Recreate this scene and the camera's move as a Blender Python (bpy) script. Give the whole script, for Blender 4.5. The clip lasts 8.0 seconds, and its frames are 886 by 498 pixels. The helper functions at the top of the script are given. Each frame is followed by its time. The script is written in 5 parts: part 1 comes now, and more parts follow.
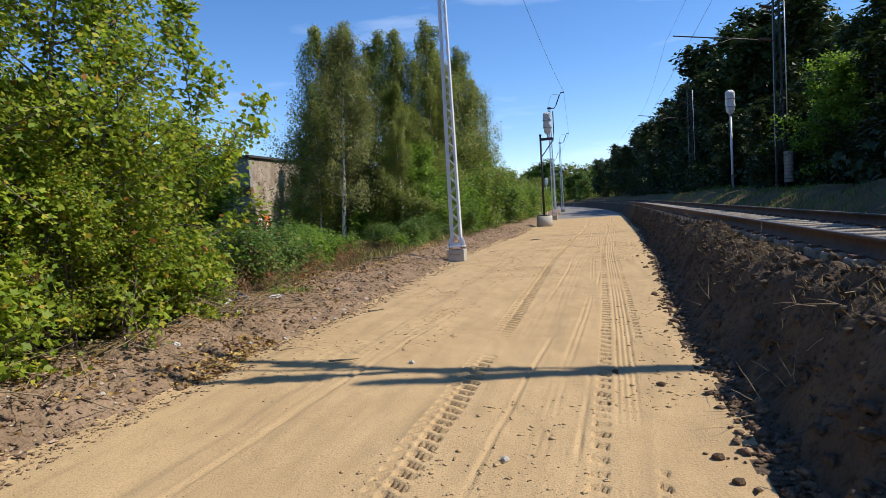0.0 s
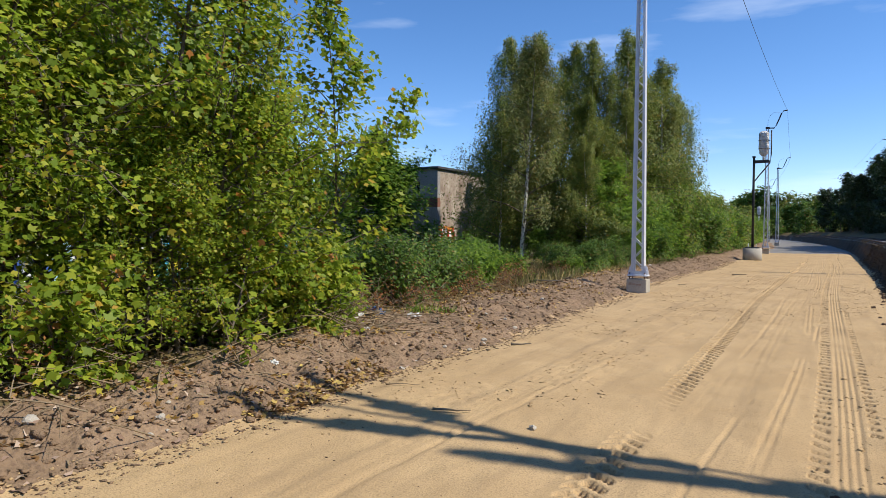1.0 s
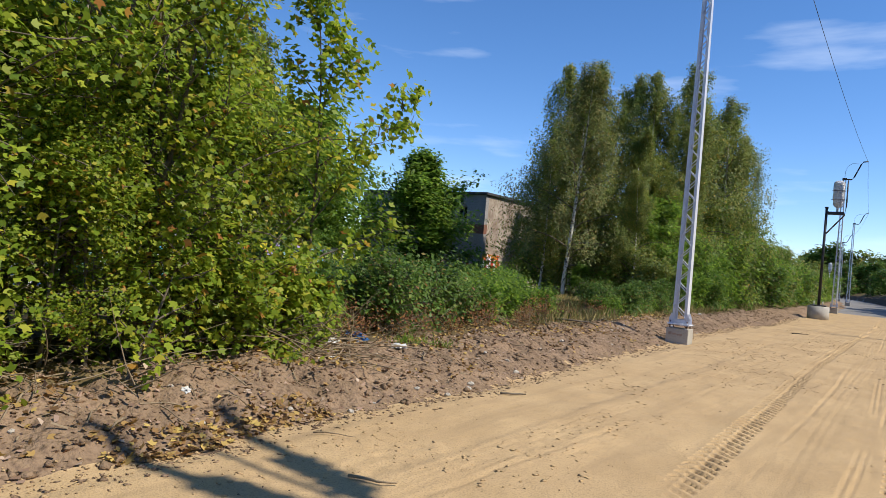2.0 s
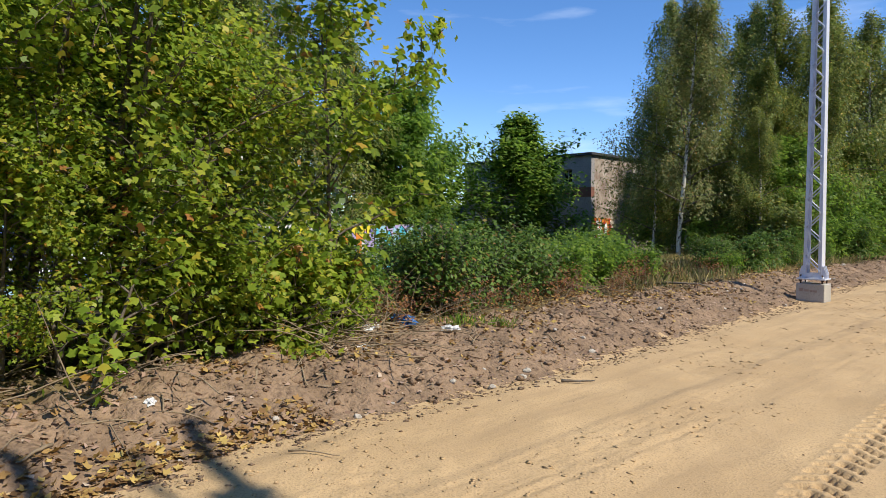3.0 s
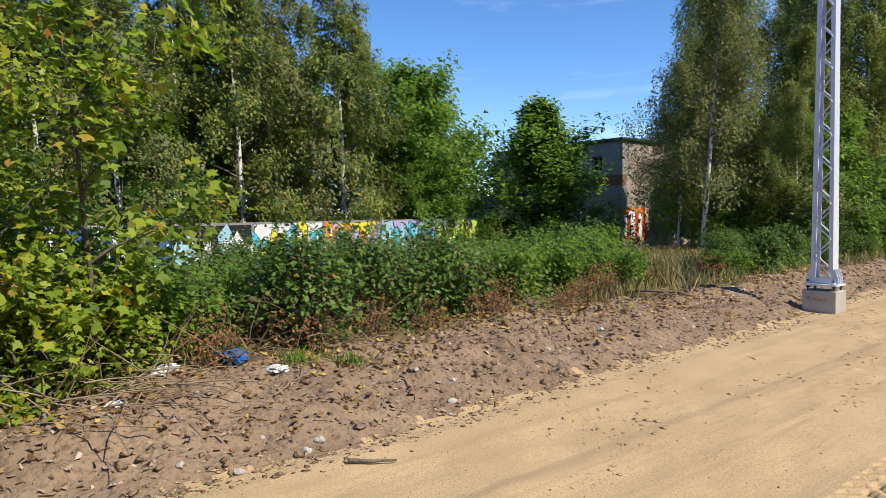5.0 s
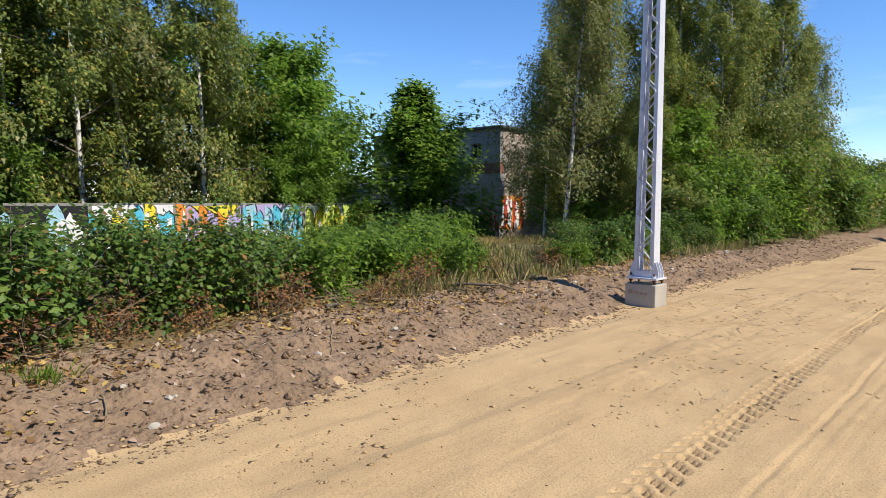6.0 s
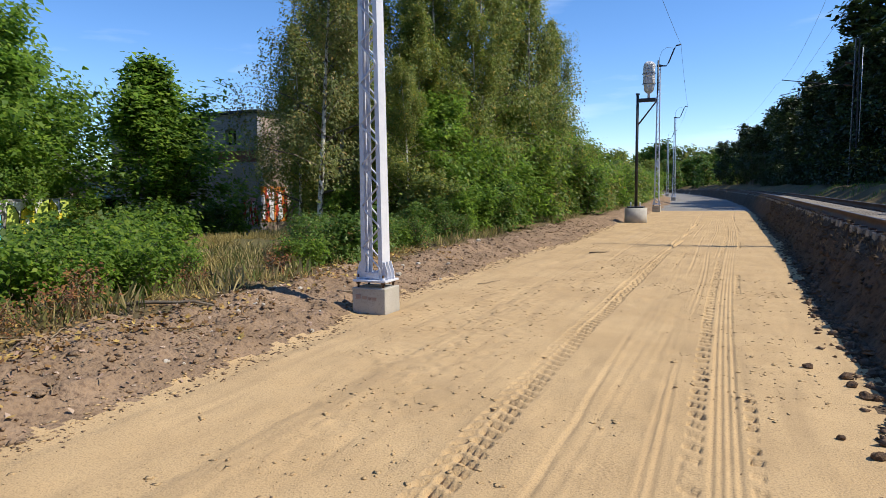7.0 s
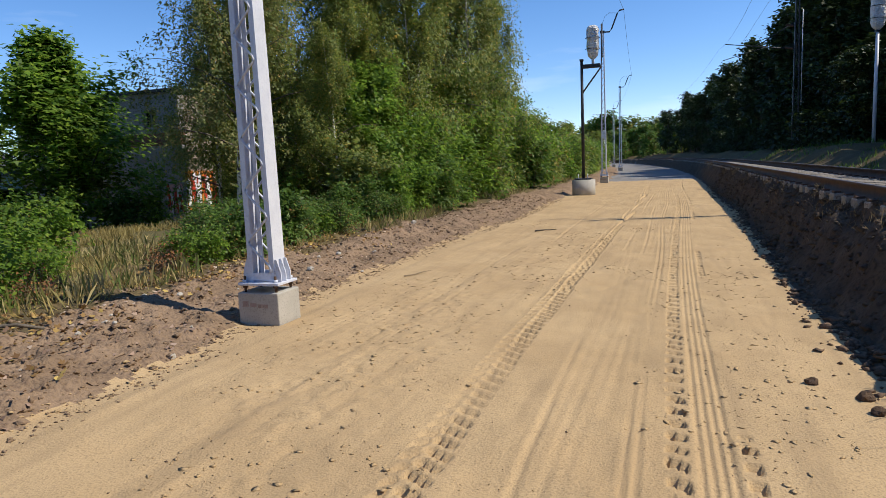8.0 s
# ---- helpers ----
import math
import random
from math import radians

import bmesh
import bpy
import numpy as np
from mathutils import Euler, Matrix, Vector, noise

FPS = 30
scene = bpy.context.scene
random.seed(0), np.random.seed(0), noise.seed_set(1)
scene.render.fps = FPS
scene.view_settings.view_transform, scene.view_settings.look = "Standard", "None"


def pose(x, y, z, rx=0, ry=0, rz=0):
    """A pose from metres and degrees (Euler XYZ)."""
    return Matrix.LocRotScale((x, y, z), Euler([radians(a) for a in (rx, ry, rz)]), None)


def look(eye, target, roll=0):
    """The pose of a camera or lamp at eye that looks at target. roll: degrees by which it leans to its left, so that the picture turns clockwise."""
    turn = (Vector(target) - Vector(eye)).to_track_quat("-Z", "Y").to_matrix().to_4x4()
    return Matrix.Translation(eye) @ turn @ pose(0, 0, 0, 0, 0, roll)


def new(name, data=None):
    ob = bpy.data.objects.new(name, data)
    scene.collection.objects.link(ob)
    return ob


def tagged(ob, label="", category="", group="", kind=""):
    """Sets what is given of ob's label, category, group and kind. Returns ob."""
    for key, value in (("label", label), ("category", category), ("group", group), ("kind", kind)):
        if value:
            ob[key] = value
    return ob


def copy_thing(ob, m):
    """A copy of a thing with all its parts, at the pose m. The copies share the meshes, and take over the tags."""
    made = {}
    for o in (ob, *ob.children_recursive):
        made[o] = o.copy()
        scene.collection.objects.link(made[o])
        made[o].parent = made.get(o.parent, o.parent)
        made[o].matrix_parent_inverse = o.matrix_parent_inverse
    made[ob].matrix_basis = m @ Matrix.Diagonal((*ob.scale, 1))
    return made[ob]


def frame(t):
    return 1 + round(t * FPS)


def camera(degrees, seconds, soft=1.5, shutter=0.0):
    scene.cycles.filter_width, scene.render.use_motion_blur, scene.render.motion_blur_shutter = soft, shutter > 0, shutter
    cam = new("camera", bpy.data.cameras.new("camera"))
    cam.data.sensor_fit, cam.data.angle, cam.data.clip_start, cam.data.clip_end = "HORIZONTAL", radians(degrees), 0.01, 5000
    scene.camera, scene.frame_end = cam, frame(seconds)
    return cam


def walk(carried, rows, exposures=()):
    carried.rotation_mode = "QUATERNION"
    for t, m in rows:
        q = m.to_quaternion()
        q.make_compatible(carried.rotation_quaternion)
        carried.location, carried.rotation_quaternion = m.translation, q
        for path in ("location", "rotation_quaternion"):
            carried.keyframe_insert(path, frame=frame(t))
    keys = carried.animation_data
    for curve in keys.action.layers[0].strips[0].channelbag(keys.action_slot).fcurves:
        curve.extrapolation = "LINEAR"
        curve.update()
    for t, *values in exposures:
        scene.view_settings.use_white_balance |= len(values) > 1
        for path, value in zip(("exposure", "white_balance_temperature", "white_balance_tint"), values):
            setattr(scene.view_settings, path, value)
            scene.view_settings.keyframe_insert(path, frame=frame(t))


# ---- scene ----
cam = camera(68.1, 8.0, soft=0.85)
PATH = [
    (0, (0.981, -0.659, 1.584), (0.489, 1.276, 1.459), -3.6),
    (0.5, (1.027, 0.125, 1.557), (0.156, 1.923, 1.473), -3.5),
    (1, (0.94, 0.994, 1.549), (-0.082, 2.712, 1.494), 0.3),
    (1.5, (0.976, 1.744, 1.549), (-0.088, 3.438, 1.537), 0.5),
    (1.7, (0.964, 2.06, 1.543), (-0.128, 3.735, 1.559), 3.4),
    (2.8, (0.771, 3.785, 1.412), (-0.599, 5.241, 1.412), 1.8),
    (3, (0.762, 4.086, 1.46), (-0.674, 5.475, 1.383), 0.3),
    (3.5, (0.752, 4.729, 1.492), (-0.705, 6.093, 1.373), 0.1),
    (4, (0.78, 5.387, 1.521), (-0.649, 6.785, 1.471), -0.3),
    (4.2, (0.751, 5.716, 1.51), (-0.715, 7.077, 1.479), -1.6),
    (5.3, (1.12, 7.252, 1.649), (-0.468, 8.46, 1.513), -1.5),
    (5.5, (1.251, 7.532, 1.641), (-0.34, 8.735, 1.493), -3.3),
    (5.7, (1.204, 7.895, 1.666), (-0.346, 9.15, 1.508), -2.7),
    (5.8, (1.176, 8.077, 1.662), (-0.281, 9.437, 1.498), -1.2),
    (6, (1.152, 8.414, 1.626), (-0.19, 9.889, 1.476), 0.4),
    (6.3, (1.167, 9.009, 1.647), (-0.06, 10.575, 1.442), -0.9),
    (6.5, (1.165, 9.422, 1.672), (0.027, 11.058, 1.506), -1.0),
    (6.7, (1.105, 9.82, 1.665), (0.074, 11.522, 1.467), -2.2),
    (7, (0.999, 10.424, 1.65), (0.201, 12.248, 1.466), -0.6),
    (7.5, (0.944, 11.275, 1.579), (0.313, 13.163, 1.384), -2.0),
    (8, (0.797, 12.135, 1.603), (0.133, 14.004, 1.348), -2.6),
]
walk(cam, [(t, look(eye, target, roll)) for t, eye, target, roll in PATH],
     exposures=[(0.0, 0.0), (1.0, -0.03), (3.0, 0.08), (5.5, 0.15), (6.5, 0.12), (7.2, 0.04), (8.0, -0.13)])

# ---- light ----
SUN_AZ, SUN_EL = radians(77.5), radians(48.0)
world = bpy.data.worlds.new("sky")
scene.world = world
world.use_nodes = True
wn, wl = world.node_tree.nodes, world.node_tree.links
sky = wn.new("ShaderNodeTexSky")
sky.sky_type, sky.sun_disc = "NISHITA", False
sky.sun_elevation, sky.sun_rotation = SUN_EL, SUN_AZ
sky.altitude = 2200.0
sky.air_density, sky.dust_density, sky.ozone_density = 1.0, 0.1, 3.0
wn["Background"].inputs["Strength"].default_value = 0.18
# thin high cloud, spread over the whole sky
wc = wn.new("ShaderNodeTexCoord")
wm = wn.new("ShaderNodeMapping")
wm.inputs["Scale"].default_value = (1.6, 1.6, 9.0)
wno = wn.new("ShaderNodeTexNoise")
wno.inputs["Scale"].default_value, wno.inputs["Detail"].default_value = 2.2, 6.0
wr = wn.new("ShaderNodeMapRange")
wr.inputs["From Min"].default_value, wr.inputs["From Max"].default_value = 0.58, 0.85
wr.inputs["To Max"].default_value = 0.4
wx = wn.new("ShaderNodeMix")
wx.data_type = "RGBA"
wx.inputs["B"].default_value = (7.0, 7.6, 8.4, 1)
wl.new(wc.outputs["Generated"], wm.inputs["Vector"])
wl.new(wm.outputs["Vector"], wno.inputs["Vector"])
wl.new(wno.outputs["Fac"], wr.inputs["Value"])
wl.new(wr.outputs["Result"], wx.inputs["Factor"])
whs = wn.new("ShaderNodeHueSaturation")
whs.inputs["Saturation"].default_value = 1.2
wl.new(sky.outputs["Color"], whs.inputs["Color"])
wti = wn.new("ShaderNodeMix")
wti.data_type, wti.blend_type = "RGBA", "MULTIPLY"
wti.inputs["Factor"].default_value = 1.0
wti.inputs["B"].default_value = (1.05, 0.995, 1.05, 1)
wl.new(whs.outputs["Color"], wti.inputs["A"])
wl.new(wti.outputs["Result"], wx.inputs["A"])
wl.new(wx.outputs["Result"], wn["Background"].inputs["Color"])
sun = new("sun", bpy.data.lights.new("sun", "SUN"))
sun.data.energy, sun.data.angle, sun.data.color = 5.4, radians(0.5), (1.0, 0.92, 0.78)
sun.matrix_world = look((0, 0, 0), (-math.sin(SUN_AZ) * math.cos(SUN_EL), -math.cos(SUN_AZ) * math.cos(SUN_EL), -math.sin(SUN_EL)))


# ---- materials ----
def base_mat(name):
    m = bpy.data.materials.new(name)
    m.use_nodes = True
    return m, m.node_tree.nodes, m.node_tree.links, m.node_tree.nodes["Principled BSDF"]


def surface(name, a, b, scale=3.0, rough=0.85, bump=0.3, fine=40.0, c=None, metal=0.0, depth=0.02, spec=0.3):
    """Two colours mixed by coarse noise, a third by fine specks, and a relief of two sizes."""
    m, n, l, p = base_mat(name)
    co = n.new("ShaderNodeTexCoord")
    n1, n2 = n.new("ShaderNodeTexNoise"), n.new("ShaderNodeTexNoise")
    n1.inputs["Scale"].default_value, n1.inputs["Detail"].default_value = scale, 5.0
    n2.inputs["Scale"].default_value, n2.inputs["Detail"].default_value = fine, 4.0
    for q in (n1, n2):
        l.new(co.outputs["Object"], q.inputs["Vector"])
    r1 = n.new("ShaderNodeMapRange")
    r1.inputs["From Min"].default_value, r1.inputs["From Max"].default_value = 0.35, 0.65
    l.new(n1.outputs["Fac"], r1.inputs["Value"])
    x1 = n.new("ShaderNodeMix")
    x1.data_type = "RGBA"
    x1.inputs["A"].default_value, x1.inputs["B"].default_value = (*a, 1), (*b, 1)
    l.new(r1.outputs["Result"], x1.inputs["Factor"])
    r2 = n.new("ShaderNodeMapRange")
    r2.inputs["From Min"].default_value, r2.inputs["From Max"].default_value = 0.5, 0.75
    l.new(n2.outputs["Fac"], r2.inputs["Value"])
    x2 = n.new("ShaderNodeMix")
    x2.data_type = "RGBA"
    third = c or tuple(0.6 * v for v in a)
    x2.inputs["B"].default_value = (*third, 1)
    l.new(x1.outputs["Result"], x2.inputs["A"])
    l.new(r2.outputs["Result"], x2.inputs["Factor"])
    l.new(x2.outputs["Result"], p.inputs["Base Color"])
    p.inputs["Roughness"].default_value, p.inputs["Metallic"].default_value = rough, metal
    p.inputs["Specular IOR Level"].default_value = spec
    if bump:
        add = n.new("ShaderNodeMath")
        add.operation = "ADD"
        l.new(n1.outputs["Fac"], add.inputs[0])
        l.new(n2.outputs["Fac"], add.inputs[1])
        bp = n.new("ShaderNodeBump")
        bp.inputs["Strength"].default_value, bp.inputs["Distance"].default_value = bump, depth
        l.new(add.outputs["Value"], bp.inputs["Height"])
        l.new(bp.outputs["Normal"], p.inputs["Normal"])
    return m


def leaf_mat(name, colours, rough=0.5, through_light=0.48):
    """Leaves: each one takes its own colour from a ramp; part of the light goes through."""
    m, n, l, p = base_mat(name)
    g = n.new("ShaderNodeNewGeometry")
    ramp = n.new("ShaderNodeValToRGB")
    el = ramp.color_ramp.elements
    while len(el) < len(colours):
        el.new(0.5)
    for e, (pos, col) in zip(el, colours):
        e.position, e.color = pos, (*col, 1)
    l.new(g.outputs["Random Per Island"], ramp.inputs["Fac"])
    co, no = n.new("ShaderNodeTexCoord"), n.new("ShaderNodeTexNoise")
    no.inputs["Scale"].default_value, no.inputs["Detail"].default_value = 0.9, 3.0
    l.new(co.outputs["Object"], no.inputs["Vector"])
    mr = n.new("ShaderNodeMapRange")
    mr.inputs["From Min"].default_value, mr.inputs["From Max"].default_value = 0.3, 0.7
    mr.inputs["To Min"].default_value, mr.inputs["To Max"].default_value = 0.75, 1.25
    l.new(no.outputs["Fac"], mr.inputs["Value"])
    hs = n.new("ShaderNodeHueSaturation")
    l.new(mr.outputs["Result"], hs.inputs["Value"])
    l.new(ramp.outputs["Color"], hs.inputs["Color"])
    l.new(hs.outputs["Color"], p.inputs["Base Color"])
    p.inputs["Roughness"].default_value, p.inputs["Specular IOR Level"].default_value = rough, 0.35
    tr, mx = n.new("ShaderNodeBsdfTranslucent"), n.new("ShaderNodeMixShader")
    l.new(hs.outputs["Color"], tr.inputs["Color"])
    mx.inputs["Fac"].default_value = through_light
    l.new(p.outputs["BSDF"], mx.inputs[1])
    l.new(tr.outputs["BSDF"], mx.inputs[2])
    l.new(mx.outputs["Shader"], n["Material Output"].inputs["Surface"])
    return m


SAND = surface("sand", (0.525, 0.375, 0.208), (0.46, 0.322, 0.175), 0.9, 0.95, 0.6, 70.0, (0.31, 0.22, 0.125), depth=0.012, spec=0.1)
SOIL = surface("soil", (0.225, 0.155, 0.100), (0.305, 0.213, 0.140), 1.6, 0.95, 0.9, 22.0, (0.14, 0.093, 0.066), depth=0.04, spec=0.1)
# Bank earth, with the shade on the slope put into the dark tone.
SHADED_SOIL = surface("shaded_soil", (0.085, 0.062, 0.045), (0.13, 0.095, 0.065), 2.2, 0.95, 0.9, 24.0, (0.05, 0.038, 0.03), depth=0.04, spec=0.1)
LITTER = surface("litter_soil", (0.11, 0.085, 0.05), (0.17, 0.125, 0.06), 1.2, 0.95, 0.8, 16.0, (0.07, 0.06, 0.03), depth=0.03, spec=0.1)
MEADOW = surface("meadow_soil", (0.12, 0.105, 0.05), (0.20, 0.16, 0.08), 0.4, 0.95, 0.8, 9.0, (0.07, 0.08, 0.03), depth=0.05, spec=0.1)
BALLAST = surface("ballast", (0.10, 0.08, 0.065), (0.15, 0.12, 0.095), 4.0, 0.9, 1.0, 28.0, (0.06, 0.05, 0.04), depth=0.05, spec=0.1)
# Grey road end; the forest shade over it is put into the colour.
SHADED_GRAVEL = surface("shaded_grey_gravel", (0.20, 0.19, 0.18), (0.26, 0.25, 0.235), 1.0, 0.95, 0.7, 30.0, (0.13, 0.125, 0.12), depth=0.02)
CONCRETE = surface("concrete", (0.40, 0.38, 0.34), (0.48, 0.455, 0.41), 3.5, 0.85, 0.25, 60.0, (0.30, 0.28, 0.25), depth=0.006)
OLD_CONCRETE = surface("old_concrete", (0.24, 0.225, 0.205), (0.33, 0.31, 0.285), 3.0, 0.9, 0.35, 40.0, (0.17, 0.16, 0.145), depth=0.008)
GALV = surface("galvanised_steel", (0.60, 0.63, 0.72), (0.67, 0.70, 0.78), 6.0, 0.42, 0.08, 50.0, (0.53, 0.56, 0.65), metal=0.0, depth=0.003, spec=0.5)
DARK_STEEL = surface("dark_steel", (0.035, 0.035, 0.04), (0.06, 0.06, 0.065), 5.0, 0.5, 0.1, 50.0, metal=0.4, depth=0.003)
RUST = surface("rusty_steel", (0.09, 0.055, 0.04), (0.14, 0.08, 0.05), 6.0, 0.75, 0.2, 60.0, metal=0.3, depth=0.004)
WORN_RAIL = surface("worn_rail_top", (0.30, 0.28, 0.26), (0.22, 0.18, 0.15), 3.0, 0.4, 0.0, metal=0.8)
PLASTIC = surface("white_plastic_wrap", (0.66, 0.66, 0.65), (0.74, 0.74, 0.73), 7.0, 0.3, 0.9, 14.0, (0.52, 0.53, 0.54), depth=0.06, spec=0.5)
WIRE = surface("wire", (0.10, 0.10, 0.11), (0.14, 0.14, 0.15), 8.0, 0.5, 0.0, metal=0.5)
BARK = surface("bark", (0.11, 0.09, 0.07), (0.17, 0.145, 0.115), 9.0, 0.9, 0.6, 60.0, depth=0.01)
TWIG = surface("dry_twig", (0.30, 0.235, 0.155), (0.22, 0.165, 0.105), 7.0, 0.9, 0.3, 60.0, depth=0.004)
STONE = surface("pale_stone", (0.42, 0.38, 0.32), (0.52, 0.48, 0.42), 9.0, 0.9, 0.4, 60.0, depth=0.006)
CLOD = surface("earth_clod", (0.15, 0.10, 0.07), (0.23, 0.155, 0.105), 9.0, 0.95, 0.8, 50.0, depth=0.015, spec=0.1)


def streaks(m, strength, tone):
    """Long wear marks that follow the road, over a surface's colour."""
    n, l = m.node_tree.nodes, m.node_tree.links
    p = n["Principled BSDF"]
    src = p.inputs["Base Color"].links[0].from_socket
    co, mp, no = n.new("ShaderNodeTexCoord"), n.new("ShaderNodeMapping"), n.new("ShaderNodeTexNoise")
    mp.inputs["Scale"].default_value = (3.2, 0.28, 1.0)
    no.inputs["Scale"].default_value, no.inputs["Detail"].default_value, no.inputs["Distortion"].default_value = 1.5, 7.0, 0.6
    mr, mx = n.new("ShaderNodeMapRange"), n.new("ShaderNodeMix")
    mr.inputs["From Min"].default_value, mr.inputs["From Max"].default_value = 0.5, 0.72
    mr.inputs["To Max"].default_value = strength
    mx.data_type = "RGBA"
    mx.inputs["B"].default_value = (*tone, 1)
    l.new(co.outputs["Object"], mp.inputs["Vector"])
    l.new(mp.outputs["Vector"], no.inputs["Vector"])
    l.new(no.outputs["Fac"], mr.inputs["Value"])
    l.new(mr.outputs["Result"], mx.inputs["Factor"])
    l.new(src, mx.inputs["A"])
    l.new(mx.outputs["Result"], p.inputs["Base Color"])


def crust(m, scale, strength, depth):
    """Cracked crumbs in patches, as relief on top of a surface's own."""
    n, l = m.node_tree.nodes, m.node_tree.links
    p = n["Principled BSDF"]
    src = p.inputs["Normal"].links[0].from_socket
    co, vo, no, mr, mu, bp = (n.new("ShaderNode" + k) for k in ("TexCoord", "TexVoronoi", "TexNoise", "MapRange", "Math", "Bump"))
    vo.inputs["Scale"].default_value = scale
    no.inputs["Scale"].default_value, no.inputs["Detail"].default_value = 1.1, 4.0
    mr.inputs["From Min"].default_value, mr.inputs["From Max"].default_value = 0.54, 0.68
    mr.inputs["To Min"].default_value = 0.05
    mu.operation = "MULTIPLY"
    bp.inputs["Strength"].default_value, bp.inputs["Distance"].default_value = strength, depth
    for q in (vo, no):
        l.new(co.outputs["Object"], q.inputs["Vector"])
    l.new(no.outputs["Fac"], mr.inputs["Value"])
    l.new(vo.outputs["Distance"], mu.inputs[0])
    l.new(mr.outputs["Result"], mu.inputs[1])
    l.new(mu.outputs["Value"], bp.inputs["Height"])
    l.new(src, bp.inputs["Normal"])
    l.new(bp.outputs["Normal"], p.inputs["Normal"])


streaks(SAND, 0.6, (0.36, 0.255, 0.145))
crust(SAND, 34.0, 0.3, 0.014)
crust(SOIL, 13.0, 0.9, 0.04)


def birch_bark():
    m, n, l, p = base_mat("birch_bark")
    co, mp, no = n.new("ShaderNodeTexCoord"), n.new("ShaderNodeMapping"), n.new("ShaderNodeTexNoise")
    mp.inputs["Scale"].default_value = (5.0, 5.0, 3.2)
    no.inputs["Scale"].default_value, no.inputs["Detail"].default_value = 1.6, 6.0
    ramp = n.new("ShaderNodeValToRGB")
    el = ramp.color_ramp.elements
    el[0].position, el[0].color = 0.40, (0.05, 0.045, 0.04, 1)
    el[1].position, el[1].color = 0.50, (0.62, 0.60, 0.55, 1)
    l.new(co.outputs["Object"], mp.inputs["Vector"])
    l.new(mp.outputs["Vector"], no.inputs["Vector"])
    l.new(no.outputs["Fac"], ramp.inputs["Fac"])
    l.new(ramp.outputs["Color"], p.inputs["Base Color"])
    p.inputs["Roughness"].default_value = 0.8
    return m


BIRCH_BARK = birch_bark()
MAPLE_LEAF = leaf_mat("maple_leaf", [(0.0, (0.13, 0.22, 0.022)), (0.45, (0.26, 0.365, 0.034)), (0.84, (0.40, 0.47, 0.048)), (0.965, (0.58, 0.51, 0.06)), (0.993, (0.50, 0.22, 0.06))], through_light=0.55)
DARK_LEAF = leaf_mat("bush_leaf", [(0.0, (0.060, 0.125, 0.024)), (0.6, (0.120, 0.215, 0.035)), (0.93, (0.190, 0.270, 0.050)), (0.98, (0.330, 0.180, 0.060))])
BIRCH_LEAF = leaf_mat("birch_leaf", [(0.0, (0.110, 0.162, 0.038)), (0.6, (0.215, 0.275, 0.056)), (0.92, (0.325, 0.330, 0.072)), (0.99, (0.566, 0.391, 0.085))])
PALE_BIRCH_LEAF = leaf_mat("pale_birch_leaf", [(0.0, (0.121, 0.162, 0.049)), (0.6, (0.211, 0.244, 0.073)), (0.92, (0.308, 0.276, 0.097)), (0.99, (0.421, 0.276, 0.097))])
GREEN_LEAF = leaf_mat("fresh_leaf", [(0.0, (0.095, 0.185, 0.026)), (0.6, (0.19, 0.32, 0.042)), (0.95, (0.30, 0.42, 0.056))], through_light=0.62)
# The shade on the wood's near side is painted into these near-black leaves.
SHADED_FOREST_LEAF = leaf_mat("shaded_forest_leaf", [(0.0, (0.018, 0.036, 0.012)), (0.6, (0.035, 0.06, 0.016)), (0.95, (0.06, 0.09, 0.02))], through_light=0.2)
DRY_LEAF = leaf_mat("dry_leaf", [(0.0, (0.15, 0.08, 0.035)), (0.4, (0.28, 0.16, 0.06)), (0.8, (0.42, 0.28, 0.09)), (0.97, (0.55, 0.40, 0.12))], 0.8, 0.15)
BROWN_LEAF = leaf_mat("withered_leaf", [(0.0, (0.12, 0.05, 0.025)), (0.5, (0.22, 0.09, 0.035)), (0.9, (0.32, 0.16, 0.05))], 0.8, 0.2)
GRASS_LEAF = leaf_mat("grass_blade", [(0.0, (0.09, 0.14, 0.03)), (0.3, (0.20, 0.20, 0.06)), (0.6, (0.30, 0.25, 0.10)), (0.95, (0.42, 0.34, 0.16))], 0.7, 0.25)
STRAW = leaf_mat("straw", [(0.0, (0.10, 0.07, 0.04)), (0.6, (0.19, 0.13, 0.07)), (0.95, (0.32, 0.24, 0.12))], 0.8, 0.15)


# ---- mesh helpers ----
def np_mesh(name, v, f):
    """A mesh from arrays: vertices (n, 3) and faces that all have the same number of corners (m, k)."""
    v, f = np.asarray(v, dtype=np.float32), np.asarray(f, dtype=np.int32)
    me = bpy.data.meshes.new(name)
    me.vertices.add(len(v))
    me.vertices.foreach_set("co", v.ravel())
    me.loops.add(f.size)
    me.loops.foreach_set("vertex_index", f.ravel())
    me.polygons.add(len(f))
    me.polygons.foreach_set("loop_start", np.arange(0, f.size, f.shape[1], dtype=np.int32))
    me.update(calc_edges=True)
    return me


def mesh_thing(name, v, f, material, parent=None, smooth=False, label=""):
    me = np_mesh(name, v, f)
    me.materials.append(material)
    if smooth:
        me.polygons.foreach_set("use_smooth", np.ones(len(me.polygons), dtype=bool))
    ob = new(name, me)
    ob.parent = parent
    return tagged(ob, label)


def part(name, bm, material, parent, label="", smooth=False):
    me = bpy.data.meshes.new(name)
    for fc in bm.faces:
        fc.smooth = smooth
    bm.to_mesh(me)
    bm.free()
    me.materials.append(material)
    ob = new(name, me)
    ob.parent = parent
    return tagged(ob, label)


